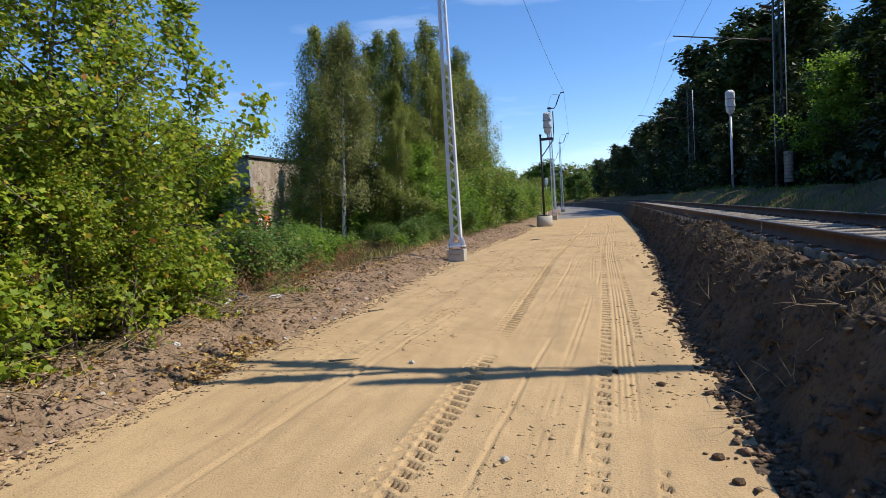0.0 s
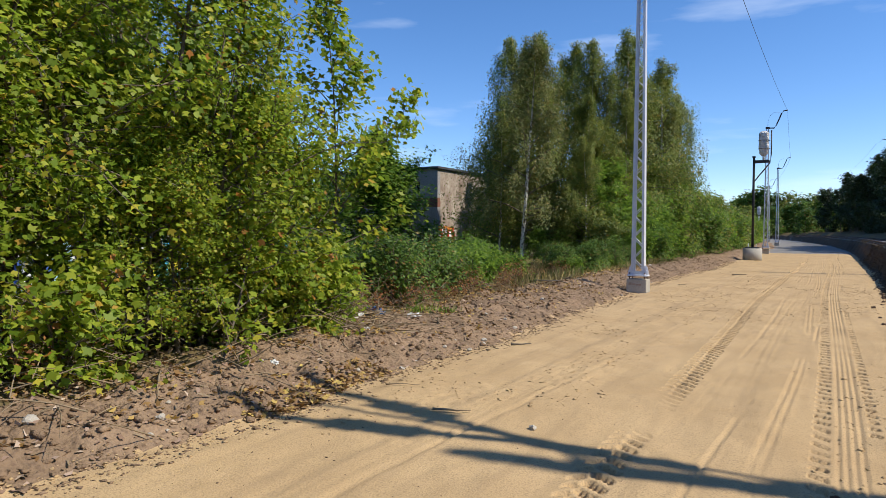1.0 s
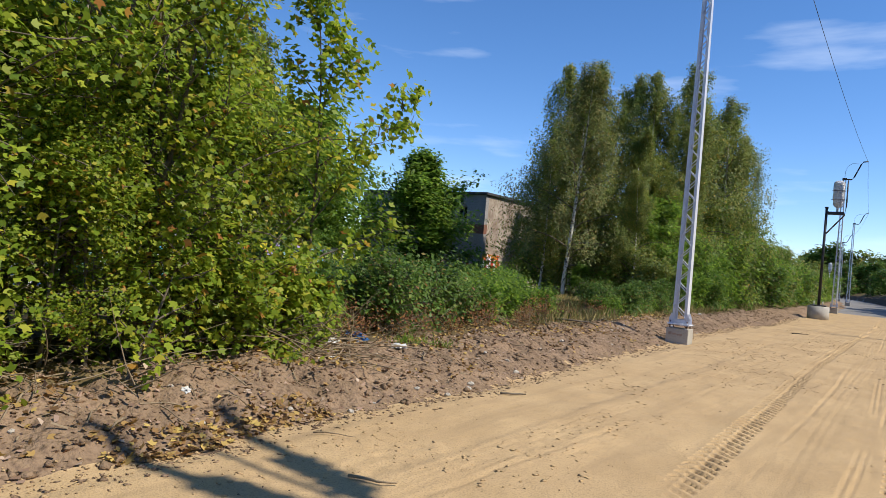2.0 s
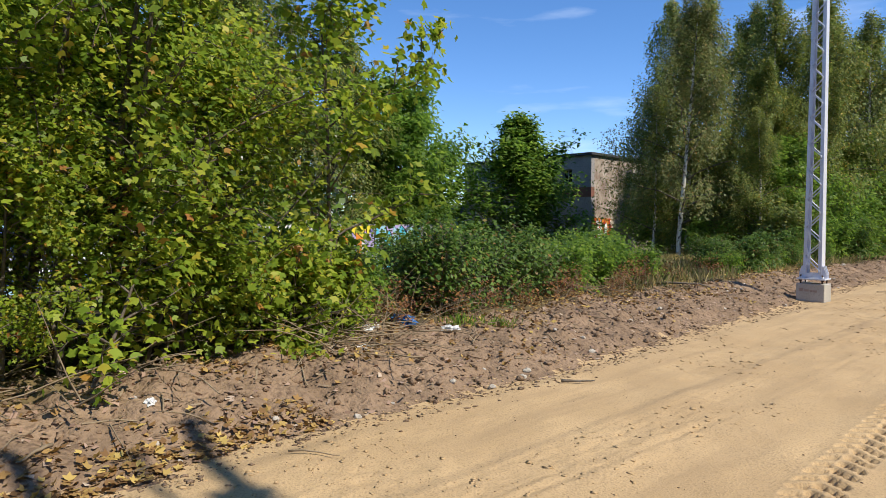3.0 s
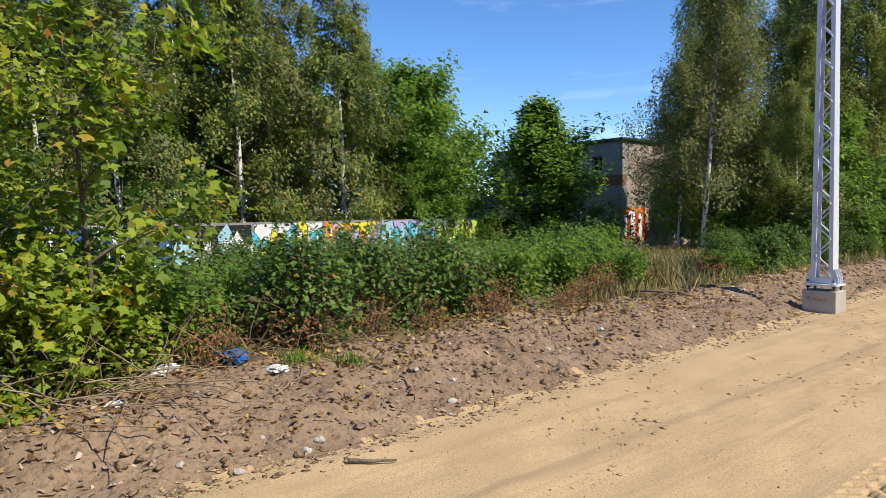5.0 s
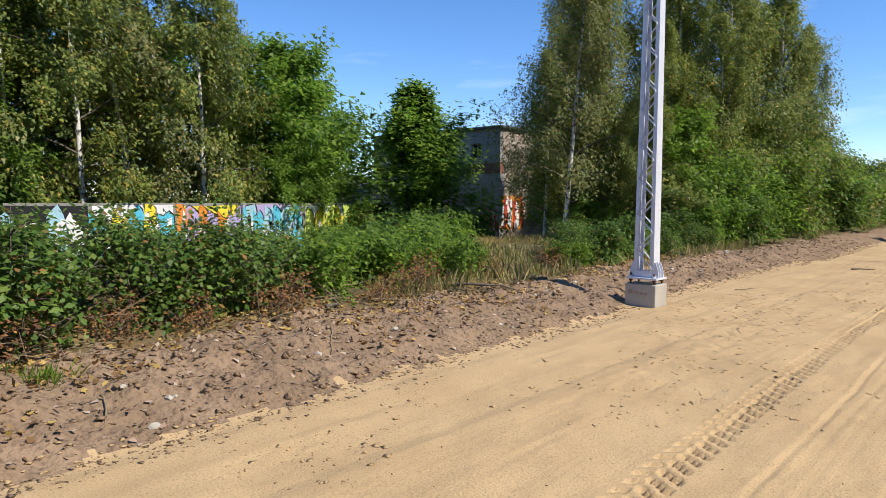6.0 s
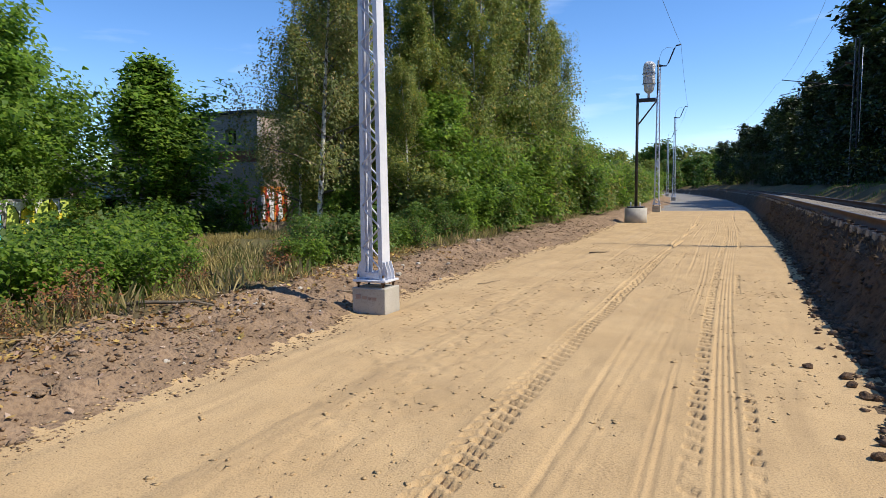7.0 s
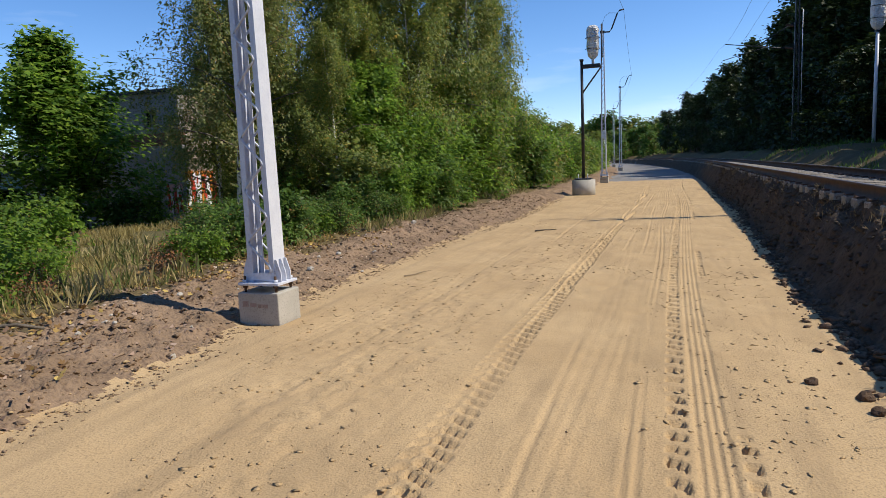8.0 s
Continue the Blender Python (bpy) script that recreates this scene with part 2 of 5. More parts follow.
def thing(name, m, label, category, group=""):
    ob = new(name)
    ob.empty_display_size = 0.2
    ob.matrix_basis = m
    return tagged(ob, label, category, group)


def add_box(bm, x0, x1, y0, y1, z0, z1, bevel=0.0):
    vs = bmesh.ops.create_cube(bm, size=1.0)["verts"]
    for q in vs:
        q.co = Vector((x0 + (q.co.x + 0.5) * (x1 - x0), y0 + (q.co.y + 0.5) * (y1 - y0), z0 + (q.co.z + 0.5) * (z1 - z0)))
    if bevel:
        es = list({e for q in vs for e in q.link_edges})
        bmesh.ops.bevel(bm, geom=es, offset=bevel, segments=2, affect="EDGES", profile=0.5)
    return bm


def box(x0, x1, y0, y1, z0, z1, bevel=0.0):
    return add_box(bmesh.new(), x0, x1, y0, y1, z0, z1, bevel)


def tube_arrays(points, radii, sides=6):
    """Vertices and quads of a tube along a line of points."""
    p = np.asarray(points, dtype=float)
    r = np.broadcast_to(np.asarray(radii, dtype=float), (len(p),))
    d = np.gradient(p, axis=0)
    d /= np.linalg.norm(d, axis=1, keepdims=True) + 1e-9
    ref = np.where(np.abs(d[:, 2:3]) > 0.9, np.array([[1.0, 0, 0]]), np.array([[0, 0, 1.0]]))
    u = np.cross(d, ref)
    u /= np.linalg.norm(u, axis=1, keepdims=True) + 1e-9
    w = np.cross(d, u)
    a = np.linspace(0, 2 * math.pi, sides, endpoint=False)
    v = p[:, None, :] + r[:, None, None] * (np.cos(a)[None, :, None] * u[:, None, :] + np.sin(a)[None, :, None] * w[:, None, :])
    k = np.arange(len(p) - 1)[:, None] * sides + np.arange(sides)[None, :]
    k2 = np.arange(len(p) - 1)[:, None] * sides + (np.arange(sides)[None, :] + 1) % sides
    f = np.stack([k, k2, k2 + sides, k + sides], axis=-1).reshape(-1, 4)
    return v.reshape(-1, 3), f


def merge(pieces):
    vs, fs, n = [], [], 0
    for v, f in pieces:
        vs.append(v)
        fs.append(f + n)
        n += len(v)
    return np.concatenate(vs), np.concatenate(fs)


def tube(name, points, radii, material, parent=None, sides=8, label=""):
    """A round bar along a line of points, with closed ends."""
    v, f = tube_arrays(points, radii, sides)
    bm = bmesh.new()
    q = [bm.verts.new(c) for c in v]
    for c in f:
        bm.faces.new([q[i] for i in c])
    bm.faces.new(q[:sides][::-1])
    bm.faces.new(q[-sides:])
    bmesh.ops.recalc_face_normals(bm, faces=bm.faces)
    return part(name, bm, material, parent, label, smooth=True)


# leaf outlines: x across, y along from the stalk
QUAD = np.array([(0, 0, 0), (0.32, 0.45, 0.06), (0, 1, 0), (-0.32, 0.45, 0.06)])
MAPLE = np.array([(0, 0, 0), (0.36, 0.20, 0.02), (0.56, 0.56, 0.06), (0.20, 0.58, 0.0), (0, 1.0, 0.04), (-0.20, 0.58, 0.0), (-0.56, 0.56, 0.06), (-0.36, 0.20, 0.02)])
TRI = np.array([(0.30, 0.15, 0.05), (-0.06, 1.0, 0), (-0.34, 0.1, 0)])
BLADE = np.array([(-0.018, 0, 0), (0.018, 0, 0), (0.013, 0.6, 0.04), (0.0, 1.0, 0.14)])


LIGHT_WAY = np.array([0.66, 0.10, 0.74])


def leaves(rng, centres, outward, size, shape=QUAD, up=0.6, wild=0.55, hang=0.0, light=0.0):
    """Vertices and faces of one leaf at each centre."""
    c = np.asarray(centres, dtype=float)
    n = len(c)
    nor = np.asarray(outward, dtype=float) * (1 - up) + np.array([0, 0, up]) + light * LIGHT_WAY + wild * rng.normal(size=(n, 3))
    nor /= np.linalg.norm(nor, axis=1, keepdims=True) + 1e-9
    tang = rng.normal(size=(n, 3)) + np.array([0, 0, -hang * 3.0])
    tang -= nor * (tang * nor).sum(1, keepdims=True)
    tang /= np.linalg.norm(tang, axis=1, keepdims=True) + 1e-9
    side = np.cross(tang, nor)
    s = size * rng.uniform(0.65, 1.3, n)
    v = c[:, None, :] + s[:, None, None] * (shape[None, :, 0:1] * side[:, None, :] + shape[None, :, 1:2] * tang[:, None, :] + shape[None, :, 2:3] * nor[:, None, :])
    k = len(shape)
    return v.reshape(-1, 3), np.arange(n * k).reshape(n, k)


def unit(v):
    return v / (np.linalg.norm(v) + 1e-9)


def bend(rng, a, way, length, steps, droop, wiggle):
    """A line of points that starts at a and runs along way, sagging by droop."""
    pts, d = [np.array(a, dtype=float)], unit(np.array(way, dtype=float))
    for _ in range(steps):
        d = unit(d + np.array([0, 0, -droop]) + wiggle * rng.normal(size=3))
        pts.append(pts[-1] + d * length / steps)
    return np.array(pts)


def grow(rng, height, girth, limbs, bare, spread, rise, droop, lean=0.04, twigs=5, shape=0.8, wig=0.10, top_len=0.22):
    """A trunk with limbs and twigs: the tubes, and the twig points that bear leaves with the way they point."""
    trunk = bend(rng, (0, 0, -0.1), (rng.normal() * lean, rng.normal() * lean, 1), height + 0.1, 9, 0.0, 0.02)
    tubes = [tube_arrays(trunk, np.linspace(girth, girth * 0.12, len(trunk)), 7)]
    spots, ways = [], []
    for i in range(limbs):
        q = bare + (0.98 - bare) * ((i + rng.uniform()) / limbs)
        s = q * (len(trunk) - 1)
        k = min(int(s), len(trunk) - 2)
        a = trunk[k] + (trunk[k + 1] - trunk[k]) * (s - k)
        az = i * 2.4 + rng.normal() * 0.4
        u = (q - bare) / (1 - bare)
        ln = spread * (top_len + (1 - u) ** shape * (0.55 + 0.45 * min(1, u * 5))) * rng.uniform(0.7, 1.2)
        w = np.array([math.cos(az), math.sin(az), rise * rng.uniform(0.6, 1.3) + 0.5 * u])
        limb = bend(rng, a, w, ln, 5, droop, wig)
        r = girth * (1 - q) * 0.45 + 0.006
        tubes.append(tube_arrays(limb, np.linspace(r, 0.004, len(limb)), 4))
        for j in range(twigs):
            t = rng.uniform(0.25, 1.0) * 5
            b = min(int(t), 4)
            p = limb[b] + (limb[b + 1] - limb[b]) * (t - b)
            d = unit(limb[b + 1] - limb[b]) + 0.9 * rng.normal(size=3)
            tw = bend(rng, p, d, ln * rng.uniform(0.18, 0.42), 3, droop, 0.15)
            tubes.append(tube_arrays(tw, np.linspace(r * 0.4 + 0.002, 0.002, 4), 3))
            spots.extend(tw[1:])
            ways.extend([unit(tw[-1] - trunk[k])] * 3)
        spots.extend(limb[2:])
        ways.extend([unit(limb[-1] - limb[0])] * 4)
    return tubes, np.array(spots), np.array(ways), trunk


def tree(name, seed, label, category, leaf, bark, count, size, height, girth, limbs, bare, spread, rise, droop, outline=QUAD, strand=0.0, cloud=0.22, group="", **kw):
    """A tree or tall shrub: trunk with its limbs, and a crown of single leaves."""
    rng = np.random.default_rng(seed)
    stems = kw.pop("stems", 1)
    fine_twigs = kw.pop("fine_twigs", outline is not TRI)
    tubes, spots, ways = [], [], []
    for _ in range(stems):
        tb, sp, wy, _tr = grow(rng, height * (1 if stems == 1 else rng.uniform(0.65, 1.05)), girth, limbs, bare, spread, rise, droop, **kw)
        shift = np.array([0, 0, 0]) if stems == 1 else np.array([*(rng.normal(size=2) * 0.35), 0])
        tubes += [(v + shift, f) for v, f in tb]
        spots.append(sp + shift)
        ways.append(wy)
    spots, ways = np.concatenate(spots), np.concatenate(ways)
    pick = rng.integers(0, len(spots), count)
    c = spots[pick] + cloud * rng.normal(size=(count, 3))
    if strand:
        # leaves on thin hanging threads below the twigs
        slot = rng.integers(0, 7, count)
        side = np.array([[0.3 * math.cos(k * 0.9), 0.3 * math.sin(k * 0.9), 0] for k in range(7)])
        c = spots[pick] + side[slot] * rng.uniform(0.2, 1.0, (len(spots), 1))[pick] + 0.045 * rng.normal(size=(count, 3))
        c[:, 2] -= strand * rng.uniform(0, 1, count) * rng.uniform(0.35, 1.0, len(spots))[pick]
    c[:, 2] = np.maximum(c[:, 2], 0.04)
    ob = thing(name, Matrix(), label, category, group)
    nt = kw.get("twigs", 5)
    per = 1 + limbs * (1 + nt)
    mains = [q for k, q in enumerate(tubes) if k % per == 0]
    rest = [q for k, q in enumerate(tubes) if k % per and (fine_twigs or (k % per - 1) % (1 + nt) == 0)]
    v, f = merge(mains + rest)
    tr_ = mesh_thing("trunk", v, f, bark, ob, True)
    if bark is BIRCH_BARK:
        tr_.data.materials.append(BARK)
        split = sum(len(q[1]) for q in mains)
        tr_.data.polygons.foreach_set("material_index", (np.arange(len(f)) >= split).astype(np.int32))
    v, f = leaves(rng, c, ways[pick], size, outline, up=0.25 if strand else 0.5, hang=1.0 if strand else 0.35, light=0.45, wild=0.75 if outline is MAPLE else 0.55)
    mesh_thing("crown", v, f, leaf, ob)
    return ob


def place(ob, x, y, z, turn=0.0, s=1.0, first=False, sz=None):
    """Sets a thing, or a copy of it, at a place, turned and scaled."""
    m = Matrix.Translation((x, y, z)) @ Matrix.Rotation(0.6 * math.sin(turn), 4, "Z")
    o = ob if first else copy_thing(ob, m)
    o.matrix_basis = m @ Matrix.Diagonal((s, s, sz or s, 1))
    return o


# ---- ground ----
def shift(y):
    """The road and the line bend to the left far ahead."""
    return -0.00082 * np.maximum(np.asarray(y, dtype=float) - 45.0, 0) ** 2


def ease(a, b, x):
    t = np.clip((x - a) / (b - a), 0, 1)
    return t * t * (3 - 2 * t)


def lattice_noise(seed):
    table = np.random.default_rng(seed).uniform(-1, 1, (256, 256))

    def at(x, y):
        xi, yi = np.floor(x).astype(int), np.floor(y).astype(int)
        fx, fy = x - xi, y - yi
        fx, fy = fx * fx * (3 - 2 * fx), fy * fy * (3 - 2 * fy)
        a, b = table[xi % 256, yi % 256], table[(xi + 1) % 256, yi % 256]
        c, d = table[xi % 256, (yi + 1) % 256], table[(xi + 1) % 256, (yi + 1) % 256]
        return (a * (1 - fx) + b * fx) * (1 - fy) + (c * (1 - fx) + d * fx) * fy
    return at


N1, N2, N3, N4 = (lattice_noise(k) for k in (11, 12, 13, 14))


def left_edge(y):
    return -3.12 + 0.22 * N1(y * 0.31, y * 0 + 3.3) + 0.10 * N2(y * 1.3, y * 0 + 9.1) - 0.45 * ease(15.5, 19, y) + 0.1 * ease(30, 40, y)


def right_edge(y):
    """Where the sand meets the foot of the railway bank."""
    return 1.86 + 0.34 * ease(9, 18, y) + 0.22 * ease(20, 32, y) + 0.07 * N1(y * 0.5, y * 0 + 40.7) + 0.05 * N2(y * 2.1, y * 0 + 21.0)


def bank_crest(y):
    return np.minimum(right_edge(y) + 0.84, 2.92)


def tread(x, y):
    """Relief of the two tyre tracks in the sand."""
    z = np.zeros_like(x)
    fade = 0.55 + 0.45 * N3(x * 0.7, y * 0.5)
    # ribbed track with lugs beside it
    u = x - (1.02 + 0.06 * np.sin(y * 0.23) + 0.0015 * (y - 8))
    rib = np.abs(u) < 0.10
    z += np.where(rib, (-0.007 + 0.007 * np.cos(u * 2 * math.pi / 0.05)) * np.clip(fade + 0.7 * N1(x * 0 + 1.3, y * 0.6), 0, 1), 0)
    lug = (np.abs(u + 0.19) < 0.055) | ((np.abs(u - 0.17) < 0.035) & (N4(x * 0 + 2.2, y * 0.4) > 0.1))
    z += np.where(lug, -0.045 * (np.sin(y * 2 * math.pi / 0.20 + 12 * u + 1.5 * N2(x * 3, y * 2)) > 0.4) * np.clip(fade + 0.2 + 0.5 * N1(x * 5, y * 4), 0.1, 1), 0)
    # block tread
    w = x - (-0.43 + 0.10 * np.sin(y * 0.19 + 1.0))
    worn = np.clip(0.72 + 0.75 * N1(x * 0 + 7.7, y * 0.45) + 0.5 * N2(x * 2, y * 1.1), 0.0, 1)
    for row, half, ph, deep in ((0.055, 0.075, 0.0, 0.06), (-0.085, 0.04, 2.0, 0.03)):
        hole = (np.abs(w - row) < half) & (np.sin(y * 2 * math.pi / 0.155 + ph + 22 * (w - row) * np.sign(row) + 0.6 * N2(x * 2, y * 1.5)) > 0.1)
        z += np.where(hole, -deep * worn, 0.012 * worn * np.exp(-((w - row) / 0.07) ** 2))
    # fainter older tracks
    for xc, wd, dp, ph in ((-1.75, 0.22, 0.010, 0.3), (-2.45, 0.16, 0.010, 1.7), (0.35, 0.14, 0.005, 2.2), (0.60, 0.12, 0.004, 0.9), (0.05, 0.10, 0.004, 4.0)):
        q = x - (xc + 0.13 * np.sin(y * 0.21 + ph))
        z += -dp * np.exp(-(q / wd) ** 4) * (0.6 + 0.4 * np.sin(q * 70)) * np.clip(0.5 + N4(x * 0.4 + ph, y * 0.35), 0, 1)
    # narrow ruts of lighter wheels, broken in places
    for xc, lean, half, ph in ((0.0, 0.004, 0.020, 0.4), (0.27, 0.05, 0.016, 1.3), (0.53, 0.015, 0.014, 2.6), (0.59, 0.015, 0.014, 2.6), (0.74, 0.01, 0.016, 5.1), (-1.45, 0.05, 0.024, 3.0)):
        q = x - (xc + lean * (y - 6.0) * np.exp(-((y - 6.0) / 9.0) ** 2) + 0.03 * np.sin(y * 0.5 + ph))
        z += (-0.013 * np.exp(-(q / half) ** 2) + 0.004 * np.exp(-((np.abs(q) - 2.2 * half) / half) ** 2)) * np.clip(1.6 * N3(x * 0 + 3 * ph, y * 0.3 + ph) + 0.5 * N2(x * 4, y * 2.5), 0, 1)
    return z


def ground_z(x, y):
    x, y = np.asarray(x, dtype=float), np.asarray(y, dtype=float)
    s = x - shift(y)
    le, re = left_edge(y), right_edge(y)
    near = 1 - ease(35, 70, y)
    road = 0.02 * N1(x * 0.5, y * 0.3) + 0.012 * N2(x * 2.2, y * 1.6) + 0.007 * N3(x * 7, y * 5) + tread(x, y) * near
    churn = np.clip(0.05 + 1.5 * N4(x * 0.8 + 5, y * 0.35) + 0.6 * N1(x * 2.5, y * 1.8), 0, 1) * np.exp(-((s + 1.7) / 0.95) ** 2)
    road += churn * (0.020 * N3(x * 13, y * 11) ** 3 + 0.008 * N1(x * 17, y * 15)) * near
    lump = 0.05 * N2(x * 2.3, y * 2.3) + 0.045 * N3(x * 5.1, y * 5.1) + 0.025 * N1(x * 11, y * 11) + 0.012 * N4(x * 23, y * 23)
    d = le - s
    berm = 0.20 * ease(0, 1.3, d) + 0.05 * ease(0.02, 0.3, d) + lump * ease(0.0, 0.35, d) * (1 - 0.6 * ease(2.2, 4, d))
    berm += 0.10 * N4(x * 0.35, y * 0.35) * ease(1.5, 5, d) - 1.0 * ease(8, 17, d)
    e = s - 2.15
    p = (s - re) / (bank_crest(y) - re)
    top = 0.895 - 0.03 * ease(0.75, 1.0, e) + 0.03 * N2(x * 1.7, y * 1.7) + 0.02 * N3(x * 6, y * 6)
    rise = 0.15 * ease(0.0, 0.3, p) + 0.37 * ease(0.12, 0.75, p) + 0.36 * ease(0.3, 0.95, p) + 0.12 * ease(0.9, 1.06, p)
    bank = rise * (top + 0.05 * N2(x * 1.1, y * 0.8))
    bank += (0.06 * N2(x * 2.6, y * 2.6) + 0.07 * N3(x * 5, y * 5) + 0.04 * N1(x * 11, y * 11)) * ease(0.0, 0.3, p) * (1 - ease(0.9, 1.25, p))
    bank += 0.025 * np.exp(-((p - 1.0) / 0.25) ** 2) * (0.9 + 0.6 * N1(y * 0.9, x * 0.9) + 0.4 * N3(y * 3, x * 3))
    bank += 0.62 * ease(3.6, 5.2, e) + 0.25 * N4(x * 0.5, y * 0.5) * ease(4.0, 6.0, e) + 2.0 * ease(6, 30, e)
    return np.where(s < le, berm, np.where(s > re, bank, road))


def axis(stops):
    """Grid lines: (from, to, step) stretches one after another."""
    out = [np.array([stops[0][0]])]
    for a, b, st in stops:
        k = max(1, int(round((b - a) / st)))
        out.append(a + (b - a) * (np.arange(1, k + 1) / k))
    return np.concatenate(out)


gx = axis([(-2500, -400, 350), (-400, -60, 20), (-60, -14, 2.0), (-14, -6, 0.3), (-6, -2.7, 0.055), (-2.7, -0.75, 0.03), (-0.75, -0.1, 0.018), (-0.1, 0.7, 0.02), (0.7, 1.32, 0.0125), (1.32, 3.3, 0.05), (3.3, 9, 0.2), (9, 40, 1.5), (40, 400, 24), (400, 2500, 350)])
gy = axis([(-2500, -300, 370), (-300, -30, 15), (-30, -2, 0.8), (-2, 1.5, 0.1), (1.5, 13, 0.024), (13, 20, 0.032), (20, 28, 0.06), (28, 40, 0.15), (40, 70, 0.4), (70, 200, 2.0), (200, 400, 20), (400, 3000, 350)])
GX, GY = np.meshgrid(gx, gy, indexing="ij")
GV = np.stack([GX, GY, ground_z(GX, GY)], -1).reshape(-1, 3)
nx, ny = len(gx), len(gy)
ii, jj = np.meshgrid(np.arange(nx - 1), np.arange(ny - 1), indexing="ij")
q0 = (ii * ny + jj).ravel()
GF = np.stack([q0, q0 + ny, q0 + ny + 1, q0 + 1], -1)
mid = GV[GF].mean(1)
ms = mid[:, 0] - shift(mid[:, 1])
fringe = 0.10 * N3(mid[:, 0] * 3, mid[:, 1] * 3) + 0.09 * N4(mid[:, 0] * 9, mid[:, 1] * 9)
m_left, m_right = ms < left_edge(mid[:, 1]) - 0.06 + fringe, ms > right_edge(mid[:, 1]) - 0.06 + 0.10 * N2(mid[:, 0] * 5, mid[:, 1] * 3)
rough_edge = 0.25 * N1(mid[:, 0] * 1.1, mid[:, 1] * 1.1) + 0.12 * N2(mid[:, 0] * 4, mid[:, 1] * 4)
soil_in = m_left & (ms > -5.1 + rough_edge + 0.9 * ease(7.5, 4.5, mid[:, 1])) & (mid[:, 1] > -30) & (mid[:, 1] < 150)
litter_in = m_left & ~soil_in & (ms > -9 + 3 * rough_edge) & (mid[:, 1] > -30) & (mid[:, 1] < 150)
# The shaded grey begins at y 57, where the forest shade meets the road.
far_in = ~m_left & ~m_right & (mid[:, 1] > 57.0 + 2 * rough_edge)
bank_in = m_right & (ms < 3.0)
bed_in = m_right & ~bank_in & (ms < 5.6)
zones = [
    ("road", ~m_left & ~m_right & ~far_in, SAND, "sandy construction road with tyre tracks and scattered clods"),
    ("road_far", far_in, SHADED_GRAVEL, "grey gravel end of the construction road, shade put into its colour"),
    ("soil_verge", soil_in, SOIL, "lumpy brown soil verge beside the sandy road"),
    ("leafy_ground", litter_in, LITTER, "dark soil with dead leaves under the bushes"),
    ("embankment", bank_in, SHADED_SOIL, "steep earth bank below the railway track, its shade in the dark colour"),
    ("forest_floor", m_right & ~bank_in & ~bed_in & (ms < 60) & (mid[:, 1] > -30) & (mid[:, 1] < 200), LITTER, "dark shaded forest floor beyond the railway track"),
    ("trackbed", bed_in, BALLAST, "dirty ballast bed under the railway track"),
]
taken = np.zeros(len(GF), dtype=bool)


def zone(name, mask, material, label):
    f = GF[mask]
    used, inv = np.unique(f, return_inverse=True)
    ob = mesh_thing(name, GV[used], inv.reshape(f.shape), material, None, True)
    tagged(ob, label, "ground", "", "structure")


for zn, zm, zmat, zl in zones:
    zone(zn, zm & ~taken, zmat, zl)
    taken |= zm
zone("ground", ~taken, MEADOW, "dry meadow ground that runs on to the horizon")


# ---- railway track ----
def rail_line(x):
    ys = np.concatenate([np.arange(-40, 45, 6.0), np.arange(45, 150, 3.0)])
    prof = np.array([(-0.07, 0), (-0.07, 0.012), (-0.012, 0.03), (-0.010, 0.125), (-0.035, 0.135), (-0.036, 0.158), (-0.028, 0.165), (0.028, 0.165), (0.036, 0.158), (0.035, 0.135), (0.010, 0.125), (0.012, 0.03), (0.07, 0.012), (0.07, 0)])
    k = len(prof)
    v = np.stack([x + shift(ys)[:, None] + prof[None, :, 0], np.repeat(ys[:, None], k, 1), 0.958 + np.repeat(prof[None, :, 1], len(ys), 0)], -1).reshape(-1, 3)
    a = np.arange(len(ys) - 1)[:, None] * k + np.arange(k)[None, :]
    b = np.arange(len(ys) - 1)[:, None] * k + (np.arange(k)[None, :] + 1) % k
    f = np.stack([a, a + k, b + k, b], -1).reshape(-1, 4)
    ob = mesh_thing("rail", v, f, RUST)
    ob.data.materials.append(WORN_RAIL)
    idx = np.tile((np.arange(k) == 6).astype(np.int32), len(ys) - 1)
    ob.data.polygons.foreach_set("material_index", idx)
    return tagged(ob, "rusty brown steel rail on concrete sleepers", "rail", "rails of the track")


RAIL_A, RAIL_B = 3.10, 4.60
rail_line(RAIL_A)
rail_line(RAIL_B)


SLEEPER_GREY = surface("dusty_sleeper", (0.27, 0.235, 0.195), (0.33, 0.29, 0.24), 2.5, 0.9, 0.4, 30.0, (0.12, 0.095, 0.075), depth=0.01)


def sleeper():
    ob = thing("sleeper", Matrix(), "weathered brown-grey railway sleeper sunk in dirty ballast", "railway sleeper", "sleepers of the track")
    bm = box(-0.94, 0.94, -0.13, 0.13, -0.14, 0.0, 0.02)
    for q in bm.verts:
        if abs(q.co.x) < 0.4:
            q.co.z -= 0.03
    part("body", bm, SLEEPER_GREY, ob)
    for x in (-0.75, 0.75):
        for sd in (-0.125, 0.125):
            part("rail_fastening", box(x + sd - 0.045, x + sd + 0.045, -0.07, 0.07, 0.0, 0.028), RUST, ob)
    return ob


SLP = sleeper()
rs = random.Random(5)
for k in range(190):
    y = -20 + k * 0.62
    m = Matrix.Translation((0.5 * (RAIL_A + RAIL_B) + float(shift(y)) + rs.uniform(-0.02, 0.02), y, 0.955)) @ Matrix.Rotation(rs.uniform(-0.012, 0.012), 4, "Z")
    if k == 0:
        SLP.matrix_basis = m
    else:
        copy_thing(SLP, m)


